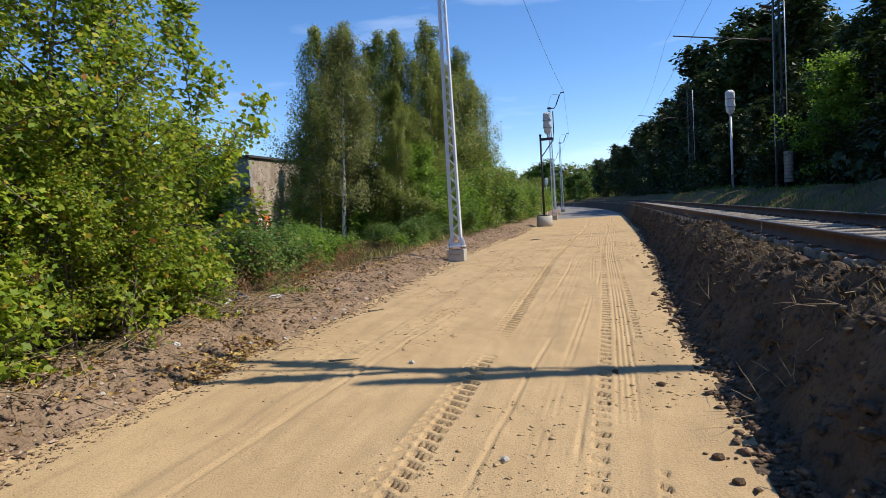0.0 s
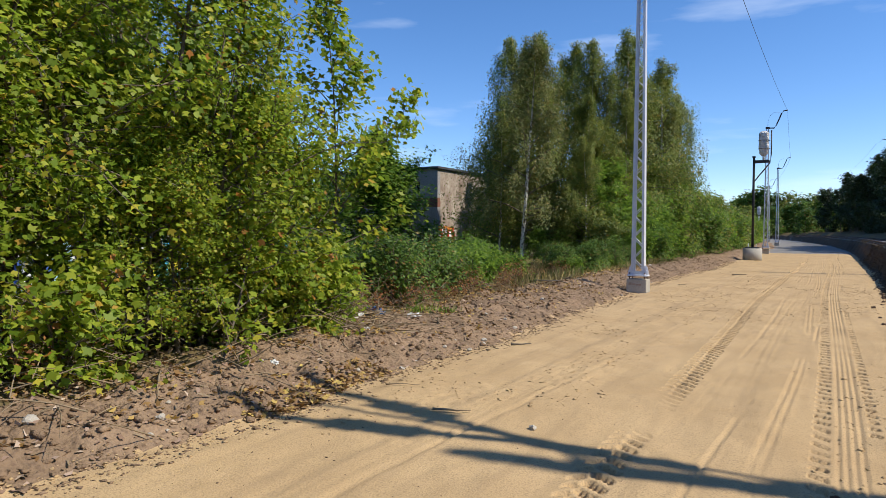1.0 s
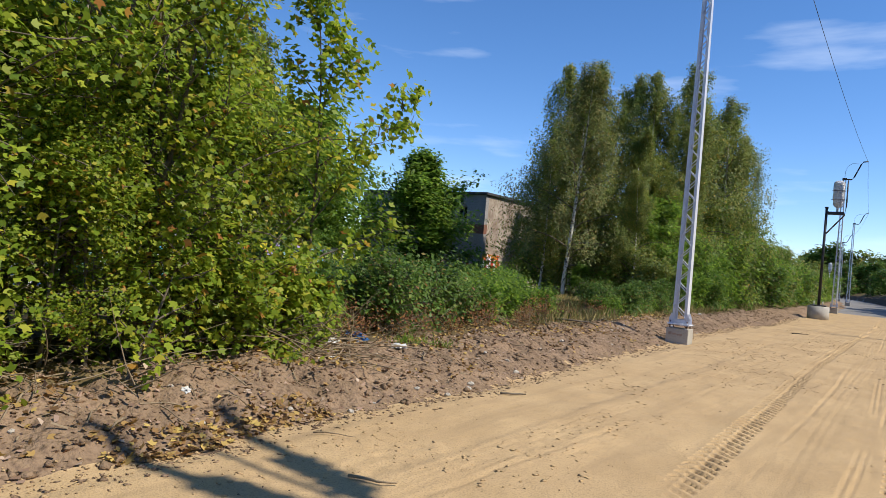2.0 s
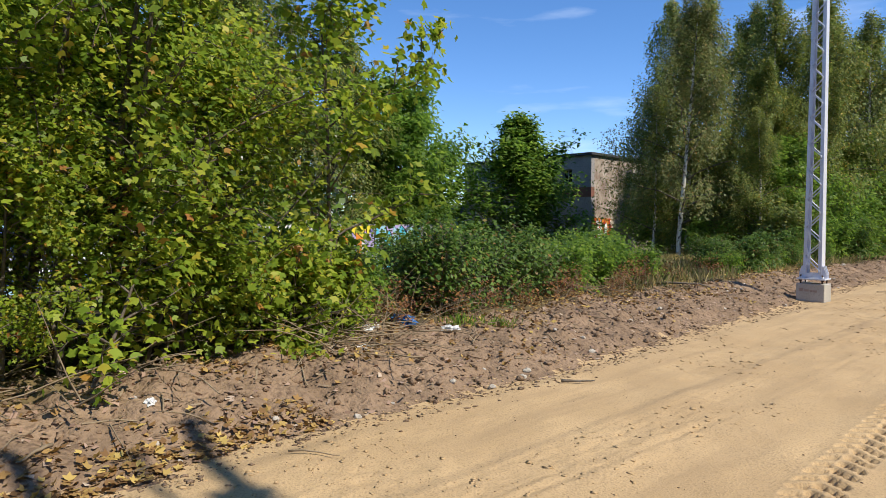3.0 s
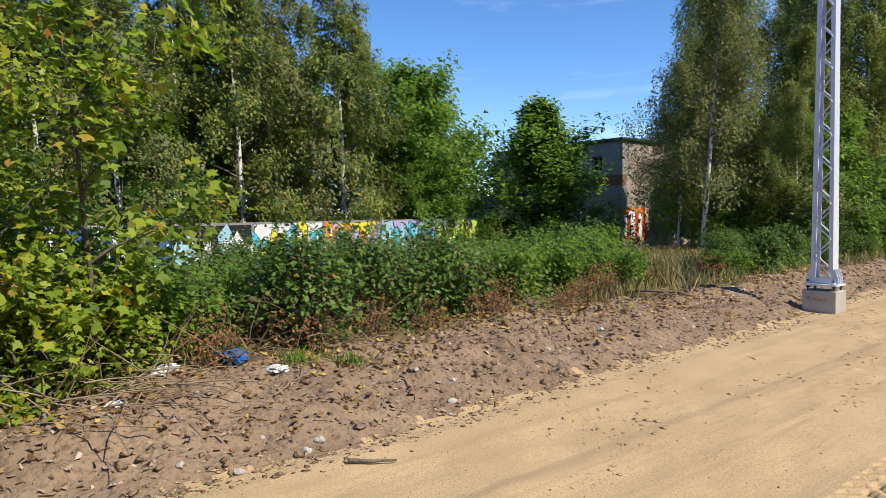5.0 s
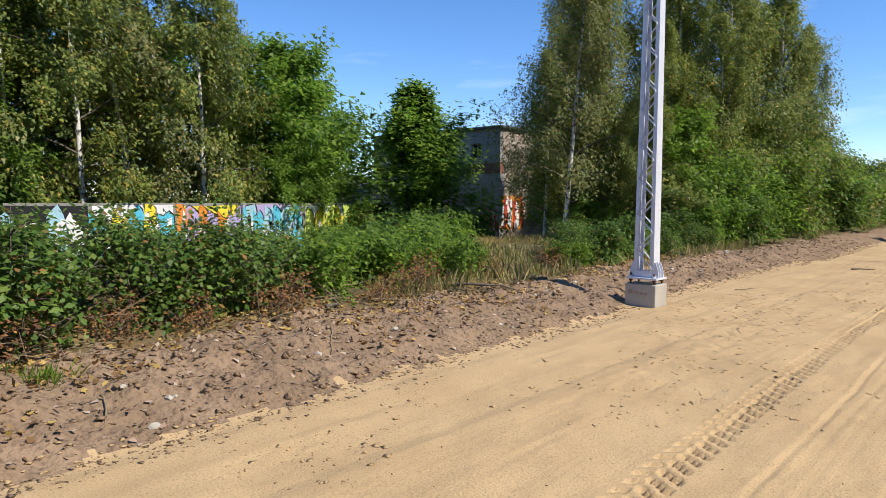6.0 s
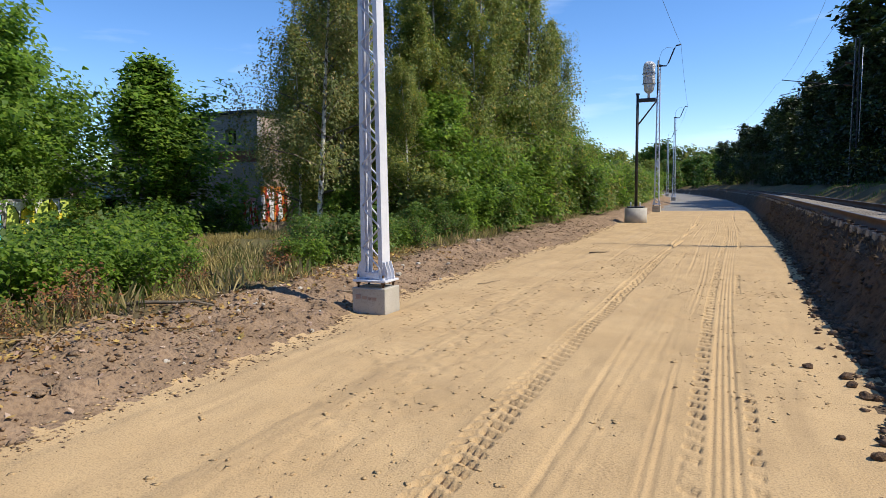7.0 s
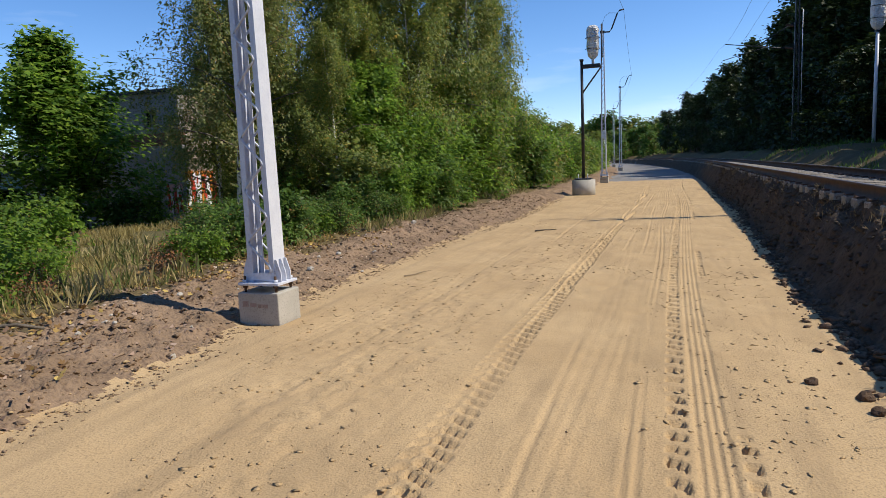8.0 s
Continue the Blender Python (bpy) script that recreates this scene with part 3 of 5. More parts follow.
# ---- lattice masts of the overhead line ----
FADED = surface("faded_paint", (0.33, 0.24, 0.21), (0.40, 0.33, 0.29), 20.0, 0.9, 0.0)


def channel_leg(height, w0, w1, side, depth0, depth1):
    """A steel channel with its back to the outside, leaning in towards the top."""
    t, fl = 0.012, 0.062
    bm = bmesh.new()
    rings = []
    for z, w, d in ((0, w0, depth0), (height, w1, depth1)):
        o, i = side * w / 2, side * (w / 2 - fl)
        b = side * (w / 2 - t)
        ring = [(o, -d / 2), (o, d / 2), (i, d / 2), (i, d / 2 - t), (b, d / 2 - t), (b, -d / 2 + t), (i, -d / 2 + t), (i, -d / 2)]
        rings.append([bm.verts.new((x, y, z)) for x, y in ring])
    for k in range(8):
        bm.faces.new((rings[0][k], rings[0][(k + 1) % 8], rings[1][(k + 1) % 8], rings[1][k]))
    bm.faces.new(rings[1])
    bm.faces.new(rings[0][::-1])
    bmesh.ops.recalc_face_normals(bm, faces=bm.faces)
    return bm


def lattice_mast(height=9.3, arm=1):
    ob = thing("lattice_mast", Matrix(), "galvanised steel lattice catenary mast bolted on a concrete foundation", "catenary mast", "masts beside the road")
    bm = box(-0.25, 0.25, -0.21, 0.21, -0.5, 0.36, 0.012)
    part("foundation", bm, CONCRETE, ob, "pale concrete foundation block")
    part("marking", add_box(add_box(box(-0.19, -0.12, -0.2135, -0.2095, 0.21, 0.27), -0.10, -0.02, -0.2135, -0.2095, 0.21, 0.25), 0.0, 0.12, -0.2135, -0.2095, 0.20, 0.24), FADED, ob, "faded brown paint marks on the concrete")
    part("base_plate", box(-0.25, 0.25, -0.19, 0.19, 0.435, 0.462, 0.004), GALV, ob)
    for x in (-0.19, 0.19):
        for y in (-0.14, 0.14):
            tube("anchor_bolt", [(x, y, 0.33), (x, y, 0.53)], 0.014, RUST, ob, 6)
            tube("nut", [(x, y, 0.405), (x, y, 0.435)], 0.028, RUST, ob, 6)
            tube("nut", [(x, y, 0.462), (x, y, 0.492)], 0.028, GALV, ob, 6)
    w0, w1, d0, d1 = 0.33, 0.20, 0.215, 0.14
    for sd in (-1, 1):
        leg = part("leg", channel_leg(height - 0.462, w0, w1, sd, d0, d1), GALV, ob)
        leg.location = (0, 0, 0.462)
        g = bmesh.new()
        for y in (-0.09, 0.0, 0.09):
            pts = [(sd * 0.166, 0.463), (sd * 0.235, 0.463), (sd * 0.235, 0.56), (sd * 0.190, 0.70), (sd * 0.163, 0.70)]
            a = [g.verts.new((x, y - 0.006, z)) for x, z in pts]
            b = [g.verts.new((x, y + 0.006, z)) for x, z in pts]
            g.faces.new(a)
            g.faces.new(b[::-1])
            for k in range(5):
                g.faces.new((a[k], b[k], b[(k + 1) % 5], a[(k + 1) % 5]))
        bmesh.ops.recalc_face_normals(g, faces=g.faces)
        part("gusset", g, GALV, ob)
    for sy in (-1, 1):
        pts, z, sd = [], 0.60, 1
        while z < height - 0.1:
            q = z / height
            xx = (w0 + (w1 - w0) * q) / 2 - 0.05
            yy = (d0 + (d1 - d0) * q) / 2 + 0.006
            pts += [(sd * xx, sy * yy, z - 0.035), (sd * (xx + 0.016), sy * yy, z), (sd * xx, sy * yy, z + 0.035)]
            z += 0.29 * (1 - 0.35 * q)
            sd = -sd
        tube("lacing", pts, 0.012, GALV, ob, 6)
    part("batten", box(-0.12, 0.12, -0.114, -0.109, 0.48, 0.56), GALV, ob)
    part("batten", box(-0.12, 0.12, 0.109, 0.114, 0.48, 0.56), GALV, ob)
    part("cap", box(-0.13, 0.13, -0.10, 0.10, height - 0.12, height + 0.02, 0.008), DARK_STEEL, ob)
    a = np.array([(0.10, 0, height - 0.06), (0.42, 0, height - 0.08), (0.56, 0, height + 0.10), (0.90, 0, height + 0.95), (1.02, 0, height + 1.12), (1.30, 0, height + 1.16)])
    tube("bracket", a, 0.045, DARK_STEEL, ob, 8)
    b = np.array([(0.0, 0.02, height), (0.02, 0.02, height + 0.5), (0.15, 0.02, height + 0.85), (0.40, 0.02, height + 1.05), (0.80, 0.02, height + 1.0)])
    tube("jumper", b, 0.012, WIRE, ob, 6)
    return ob


MAST = lattice_mast()
masts = [(-3.37, 18.13), (-3.35, 54.9), (-4.85, 89.0), (-8.3, 122.0)]
for k, (x, y) in enumerate(masts):
    place(MAST, x, y, 0.0 if k else -0.02, 0.0, 1.0, first=k == 0)


def sagging(name, a, b, sag, radius, label):
    a, b = np.array(a), np.array(b)
    t = np.linspace(0, 1, 14)[:, None]
    p = a + (b - a) * t
    p[:, 2] -= sag * 4 * (t * (1 - t))[:, 0]
    return tagged(tube(name, p, radius, WIRE, None, 5), label, "wire", "overhead wires")


tips = [(x + 1.28, y, 10.44) for x, y in masts]
tips.insert(0, (-2.09, -19.0, 10.44))
for a, b in zip(tips[:-1], tips[1:]):
    sagging("feeder_wire", a, b, 0.35, 0.009, "dark feeder wire strung between lattice masts")


# ---- light signals, still wrapped ----
def signal(h, bracket, post_mat, seed):
    ob = thing("railway_signal", Matrix(), "railway light signal wrapped in white plastic on a slim post", "railway signal", "wrapped signals")
    off = 0.48 if bracket else 0.0
    rz = 0.65 if bracket else 0.0
    if bracket:
        ring = bmesh.new()
        bmesh.ops.create_cone(ring, cap_ends=True, segments=40, radius1=0.5, radius2=0.5, depth=0.86)
        bmesh.ops.bevel(ring, geom=[e for e in ring.edges if abs(e.verts[0].co.z - e.verts[1].co.z) < 0.01], offset=0.02, segments=2, affect="EDGES")
        for q in ring.verts:
            q.co.z += 0.22
        part("foundation_ring", ring, CONCRETE, ob, "pale grey round concrete foundation", True)
        part("base_frame", box(-0.36, 0.36, -0.3, 0.3, rz, rz + 0.06, 0.01), DARK_STEEL, ob)
        for x in (-0.2, 0.2):
            tube("bolt", [(x, -0.2, rz), (x, -0.2, rz + 0.26)], 0.02, GALV, ob)
    tube("post", [(0, 0, rz), (0, 0, h)], [0.072, 0.06], post_mat, ob, 12)
    part("post_cap", box(-0.08, 0.08, -0.08, 0.08, h - 0.02, h + 0.06, 0.01), DARK_STEEL, ob)
    if bracket:
        tube("brace", [(0.03, 0, h - 1.35), (off + 0.32, 0, h - 0.35), (off + 0.38, 0, h + 0.1), (off + 0.38, 0, h + 1.45)], 0.035, DARK_STEEL, ob, 8)
        part("console", box(0.02, off + 0.3, -0.1, 0.1, h - 0.34, h - 0.18, 0.01), DARK_STEEL, ob)
    rg = np.random.default_rng(seed)
    z0 = h + (0.0 if bracket else 0.05)
    b = bmesh.new()
    bmesh.ops.create_uvsphere(b, u_segments=28, v_segments=24, radius=1.0)
    for q in b.verts:
        x, y, z = q.co
        e = 0.29
        k = (abs(x) ** 4 + abs(y) ** 4 + 1e-6) ** -0.25 if abs(z) < 0.97 else 1
        flat = min(1.0, 1.6 * math.sqrt(max(0, 1 - z * z)))
        wr = 1 + 0.035 * math.sin(9 * z + 3 * math.atan2(y, x)) + 0.018 * rg.normal()
        narrow = 0.75 + 0.25 * min(1.0, (z + 1.0) * 1.6)
        q.co = Vector((x * k * flat * e * wr * narrow * 0.86, y * k * flat * e * wr * narrow * 0.6, (z * 0.5 + 0.5) ** 0.95 * 1.45))
    head = part("wrapped_head", b, PLASTIC, ob, "signal head wrapped in crumpled white plastic film", True)
    head.location = (off, 0, z0)
    for zz in (0.45, 0.9):
        pts = [(off + 0.30 * math.cos(a), 0.24 * math.sin(a), z0 + zz) for a in np.linspace(0, 2 * math.pi, 20)]
        tube("tie", pts, 0.012, DARK_STEEL, ob, 5)
    tube("neck", [(off, 0, z0 - 0.25), (off, 0, z0 + 0.12)], 0.06, PLASTIC, ob)
    return ob


SIG = signal(5.75, True, DARK_STEEL, 3)
place(SIG, -2.95, 41.6, 0.02, 0.0, 1.0, first=True)
SIG2 = signal(4.3, False, GALV, 4)
place(SIG2, 8.9, 45.2, 1.6, 0.3, 1.1, first=True)
place(SIG2, -9.4, 118.0, 0.0, 0.4, 1.0)


# ---- old mast on the far side of the track, with its tension weights ----
def old_mast(weights, arms=False):
    ob = thing("old_catenary_mast", Matrix(), "dark old catenary mast of two steel channels beside the track", "catenary mast", "old masts beside the track")
    part("foundation", box(-0.3, 0.3, -0.3, 0.3, -0.6, 0.1, 0.02), OLD_CONCRETE, ob)
    for sd in (-1, 1):
        lg = part("leg", channel_leg(9.6, 0.42, 0.26, sd, 0.2, 0.16), DARK_STEEL, ob)
        lg.location = (0, 0, 0.1)
    pts, z, sd = [], 0.4, 1
    while z < 9.5:
        xx = 0.15 - 0.008 * z
        pts.append((sd * xx, -0.11 + 0.003 * z, z))
        z += 0.42
        sd = -sd
    tube("lacing", pts, 0.014, DARK_STEEL, ob, 5)
    tube("cantilever_strut", [(-0.15, 0, 6.6), (-4.3, 0, 7.3)], 0.028, DARK_STEEL, ob)
    tube("cantilever_tie", [(-0.1, 0, 8.3), (-2.0, 0, 7.2)], 0.03, DARK_STEEL, ob)
    tube("steady_arm", [(-1.7, 0, 6.9), (-4.4, 0, 6.25)], 0.022, DARK_STEEL, ob)
    for x, z in ((-0.45, 6.68), (-0.42, 8.1)):
        tube("insulator", [(x - 0.25 + 0.05 * k, 0, z + 0.06 - 0.012 * k) for k in range(11)], [0.05, 0.09] * 5 + [0.05], RUST, ob, 10)
    if arms:
        for sd in (-0.36, 0.36):
            tube("twin_arm", [(-0.9, 0.05 * sd, 7.0), (-2.0, 0.14 * sd, 7.2), (-3.2, 1.0 * sd, 7.4), (-4.3, 1.5 * sd, 7.6)], 0.065, DARK_STEEL, ob)
            tube("insulator", [(-2.6 - 0.07 * k, (0.58 + 0.045 * k) * sd, 7.30 + 0.012 * k) for k in range(11)], [0.09, 0.17] * 5 + [0.08], RUST, ob, 10)
    if weights:
        tube("weight_rope", [(0.28, -0.2, 3.0), (0.28, -0.2, 9.0)], 0.02, GALV, ob)
        for k in range(9):
            w = bmesh.new()
            bmesh.ops.create_cone(w, cap_ends=True, segments=20, radius1=0.19, radius2=0.19, depth=0.145)
            bmesh.ops.bevel(w, geom=list(w.edges), offset=0.012, segments=1, affect="EDGES")
            o = part("tension_weight", w, OLD_CONCRETE, ob, "" if k else "stacked grey concrete tension weights", True)
            o.location = (0.28, -0.2, 0.35 + 0.152 * k + 0.08)
    return ob


OLD = old_mast(True)
place(OLD, 8.5, 31.4, 1.4, 0.0, 1.0, first=True)
place(old_mast(False, True), 8.5, 7.10, 1.4, 0.0, 1.0, first=True)
place(OLD, 8.3, 61.0, 1.4)
sagging("contact_wire", (3.85, -30, 6.55), (3.85, 31.0, 6.55), 0.05, 0.005, "dark contact wire above the track")
sagging("contact_wire", (3.85, 31.0, 6.55), (3.65, 61, 6.55), 0.05, 0.005, "dark contact wire above the track")
sagging("contact_wire", (3.65, 61, 6.55), (0.4, 97, 6.55), 0.05, 0.005, "dark contact wire above the track")
sagging("carrier_wire", (3.85, -30, 8.4), (3.85, 31.0, 8.4), 0.8, 0.005, "dark carrier wire above the track")
sagging("carrier_wire", (3.85, 31.0, 8.4), (3.65, 61, 8.4), 0.8, 0.005, "dark carrier wire above the track")
sagging("carrier_wire", (3.65, 61, 8.4), (0.4, 97, 8.4), 0.8, 0.005, "dark carrier wire above the track")


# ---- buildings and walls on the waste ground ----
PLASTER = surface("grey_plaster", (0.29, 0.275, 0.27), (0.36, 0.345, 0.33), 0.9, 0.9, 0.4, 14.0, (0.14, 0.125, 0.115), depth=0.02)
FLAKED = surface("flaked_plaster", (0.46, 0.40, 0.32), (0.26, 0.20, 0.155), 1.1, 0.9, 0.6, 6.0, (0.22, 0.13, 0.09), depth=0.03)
OLD_BRICK = surface("old_brick_band", (0.26, 0.11, 0.07), (0.20, 0.10, 0.075), 2.5, 0.9, 0.5, 22.0, (0.14, 0.08, 0.06), depth=0.015)
ROOF_FELT = surface("roof_felt", (0.06, 0.06, 0.065), (0.09, 0.09, 0.09), 2.0, 0.9, 0.2, 20.0)
DARK_GLASS = surface("dark_glass", (0.012, 0.014, 0.016), (0.02, 0.022, 0.025), 2.0, 0.12, 0.0, spec=0.5)
FRAME_PAINT = surface("old_window_paint", (0.30, 0.29, 0.27), (0.22, 0.21, 0.19), 6.0, 0.7, 0.1, 40.0)
WALL_GREY = surface("wall_concrete", (0.22, 0.215, 0.20), (0.30, 0.29, 0.28), 1.2, 0.9, 0.3, 25.0, depth=0.01)
PAINTS = {k: surface("spray_" + k, c, tuple(0.82 * v for v in c), 2.2, 0.6, 0.05, 30.0, tuple(0.7 * v for v in c)) for k, c in {
    "cyan": (0.10, 0.50, 0.68), "lilac": (0.46, 0.38, 0.66), "yellow": (0.80, 0.66, 0.05), "white": (0.78, 0.78, 0.78), "black": (0.015, 0.015, 0.018),
    "red": (0.62, 0.06, 0.03), "orange": (0.75, 0.26, 0.04), "blue": (0.05, 0.12, 0.42), "pale_blue": (0.36, 0.60, 0.72), "lime": (0.52, 0.62, 0.12), "pink": (0.66, 0.36, 0.36)}.items()}


def blob(rng, u, v, w, h, points=11, jag=0.35):
    """An uneven rounded outline of painted letter shapes."""
    out = []
    ph = rng.uniform(0, 6.28)
    for k in range(points):
        a = 2 * math.pi * k / points
        r = 1 + jag * math.sin(3 * a + ph) * 0.6 + jag * rng.normal() * 0.5
        out.append((u + 0.5 * w * r * max(-0.9, min(0.9, 1.25 * math.cos(a))), v + 0.5 * h * r * max(-0.9, min(0.9, 1.25 * math.sin(a)))))
    return out


def flat_patch(outline, to_world, lift, material, parent, name="painted_patch"):
    bm = bmesh.new()
    lo = [bm.verts.new(to_world(u, v, lift)) for u, v in outline]
    bm.faces.new(lo)
    return part(name, bm, material, parent)


def graffiti(parent, to_world, u0, u1, v0, v1, schemes, seed):
    """Bands of large outlined letter forms that fill a wall."""
    rng = np.random.default_rng(seed)

    def spray(outline, lift, paint, name="painted_patch"):
        inside = [(min(max(a, u0), u1), min(max(b, v0), v1)) for a, b in outline]
        return flat_patch(inside, to_world, lift, PAINTS[paint], parent, name)

    u, k = u0, 0
    while u < u1:
        fill, second, back = schemes[k % len(schemes)]
        width = rng.uniform(2.3, 3.0)
        end = min(u1, u + width)
        edge = [(u + 0.05, v0 + 0.05), (end - 0.05, v0 + 0.03), (end - 0.03, v1 - rng.uniform(0.0, 0.1)), (0.5 * (u + end), v1 - rng.uniform(0.0, 0.08)), (u + 0.02, v1 - rng.uniform(0.0, 0.1))]
        spray(edge, 0.004, back)
        n = int(rng.integers(4, 7))
        for i in range(n):
            cu = u + (i + 0.5) * (end - u) / n + rng.normal() * 0.05
            cv = 0.5 * (v0 + v1) + rng.normal() * 0.15
            w, h = (end - u) / n * rng.uniform(0.95, 1.25), (v1 - v0) * rng.uniform(0.72, 0.92)
            o = blob(rng, cu, cv, w, h, 13)
            spray([(cu + 1.13 * (a - cu) + 0.02, cv + 1.07 * (b - cv) - 0.02) for a, b in o], 0.008 + 0.002 * i, "black", "painted_outline")
            spray(o, 0.018 + 0.002 * i, fill if i % 2 else second)
            for _ in range(4):
                spray(blob(rng, cu + rng.normal() * w * 0.2, cv + rng.normal() * h * 0.18, w * 0.28, h * 0.2, 7), 0.032 + 0.002 * i, str(rng.choice(["white", "black", second, fill])))
        u, k = end + 0.08, k + 1


def graffiti_wall():
    x, y0, y1, z0, z1 = -23.0, 3.0, 31.0, -0.9, 1.42
    ob = thing("graffiti_wall", Matrix.Translation((x, y0, z0)), "low concrete wall covered with bright spray-painted letters", "wall")
    n = 14
    step = (y1 - y0) / n
    for k in range(n):
        part("panel", box(-0.12, 0.0, k * step + 0.008, (k + 1) * step - 0.008, 0, z1 - z0, 0.01), WALL_GREY, ob)
    schemes = [("white", "pale_blue", "black"), ("white", "blue", "pale_blue"), ("white", "black", "blue"), ("blue", "white", "black"), ("white", "pale_blue", "black"), ("yellow", "cyan", "white"), ("lilac", "orange", "yellow"), ("cyan", "pale_blue", "lilac"), ("yellow", "lime", "white"), ("lime", "yellow", "black"), ("red", "orange", "yellow")]
    graffiti(ob, lambda u, v, w: (w, u, v), 0.1, y1 - y0 - 0.1, 0.05, z1 - z0 - 0.03, schemes, 21)


graffiti_wall()


def old_building():
    x0, x1, y0, y1, z0, z1 = -32.4, -21.7, 38.3, 47.0, -0.8, 5.68
    ob = thing("derelict_building", Matrix.Translation((x1, y0, z0)), "derelict two-storey flat-roofed building with flaking plaster and graffiti", "building")
    w, d, h = x1 - x0, y1 - y0, z1 - z0
    t = 0.35
    # front wall with window openings, built round them
    wins = [(-2.15, -1.40, 4.85, 5.70), (-6.2, -5.2, 4.85, 5.70), (-6.4, -5.0, 1.1, 2.6)]
    upper = sorted(q for q in wins if q[2] > 3)
    lower = sorted(q for q in wins if q[2] < 3)
    wall = bmesh.new()
    for row, lo, hi in ((lower, 0.0, 3.95), (upper, 4.55, h)):
        cur = -w
        for a, b, c, e in row:
            add_box(wall, cur, a, 0, t, lo, hi)
            add_box(wall, a, b, 0, t, lo, c)
            add_box(wall, a, b, 0, t, e, hi)
            cur = b
        add_box(wall, cur, 0.0, 0, t, lo, hi)
    part("front_wall", wall, PLASTER, ob, "dirty grey plastered front wall")
    part("brick_band", box(-w - 0.01, 0.012, -0.012, t, 3.95, 4.55), OLD_BRICK, ob, "reddish bare brick band between the storeys")
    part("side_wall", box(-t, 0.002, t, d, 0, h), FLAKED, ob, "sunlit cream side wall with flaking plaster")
    part("back_wall", box(-w, -t, d - t, d - 0.01, 0, h), PLASTER, ob)
    part("far_wall", box(-w, -w + t, t, d - t, 0, h), PLASTER, ob)
    part("roof", box(-w - 0.15, 0.16, -0.18, d + 0.15, h, h + 0.16, 0.02), ROOF_FELT, ob, "dark flat roof with a thin edge")
    for a, b, c, e in wins:
        wn_ = part("window", box(a, b, 0.2, 0.23, c, e), DARK_GLASS, ob)
        fr = bmesh.new()
        for q in (a + 0.03, 0.5 * (a + b), b - 0.03):
            add_box(fr, q - 0.03, q + 0.03, 0.15, 0.2, c, e)
        for q in (c + 0.03, e - 0.03):
            add_box(fr, a, b, 0.146, 0.2, q - 0.03, q + 0.03)
        f = part("window_frame", fr, FRAME_PAINT, wn_)
        s_ = part("window_sill", box(a - 0.06, b + 0.06, -0.07, 0.1, c - 0.06, c), CONCRETE, wn_)
    schemes = [("red", "white", "orange"), ("yellow", "red", "blue"), ("orange", "white", "red"), ("white", "pink", "black")]
    graffiti(ob, lambda u, v, q: (0.004 + q, u, v), 0.05, 2.3, 0.7, 2.7, schemes, 5)
    graffiti(ob, lambda u, v, q: (u, -0.002 - q, v), -1.1, -0.1, 0.6, 2.1, [("white", "red", "pink")], 9)
    return ob


old_building()


def shed(x, y, z, turn, w, d, h, wallm, label, blue):
    ob = thing("shed", pose(x, y, z, 0, 0, turn), label, "shed")
    part("wall", box(-w / 2, w / 2, -d / 2, d / 2, 0, h, 0.02), wallm, ob)
    rf = bmesh.new()
    a = [rf.verts.new(c) for c in ((-w / 2 - 0.3, -d / 2 - 0.3, h), (w / 2 + 0.3, -d / 2 - 0.3, h), (w / 2 + 0.3, d / 2 + 0.3, h), (-w / 2 - 0.3, d / 2 + 0.3, h))]
    r = [rf.verts.new((-w / 2 - 0.3, 0, h + d * 0.22)), rf.verts.new((w / 2 + 0.3, 0, h + d * 0.22))]
    for f in ((a[0], a[1], r[1], r[0]), (a[2], a[3], r[0], r[1]), (a[1], a[2], r[1]), (a[3], a[0], r[0]), (a[3], a[2], a[1], a[0])):
        rf.faces.new(f)
    part("roof", rf, ROOF_FELT, ob)
    dr = part("door", box(-0.9, 0.5, -d / 2 - 0.06, -d / 2, 0, 2.1, 0.01), PAINTS[blue], ob)
    part("door_handle", box(0.3, 0.4, -d / 2 - 0.1, -d / 2 - 0.06, 1.0, 1.06, 0.008), DARK_STEEL, dr)
    return ob


shed(-33.0, 42.5, -0.8, 35, 7.5, 4.0, 2.9, PAINTS["pale_blue"], "pale blue painted shed with a dark pitched roof", "blue")
shed(-40.5, 40.0, -0.8, 40, 6.0, 4.5, 3.2, FLAKED, "cream plastered hut with a dark pitched roof", "white")


def street_lamp():
    ob = thing("street_lamp", Matrix(), "tall grey street lamp with a white flat head", "street lamp")
    tube("pole", [(0, 0, 0), (0, 0, 7.6), (0.1, 0, 8.1), (0.5, 0, 8.4)], [0.09, 0.06, 0.05, 0.04], GALV, ob)
    part("lamp_head", box(0.4, 1.35, -0.16, 0.16, 8.34, 8.5, 0.05), PLASTIC, ob, "white flat lamp head")
    return ob


place(street_lamp(), -44.3, 50.0, -0.8, 3.6, 1.0, first=True)


# ---- tall maple shrubs beside the road ----
def zg(x, y):
    return float(ground_z(np.array([x]), np.array([y]))[0])


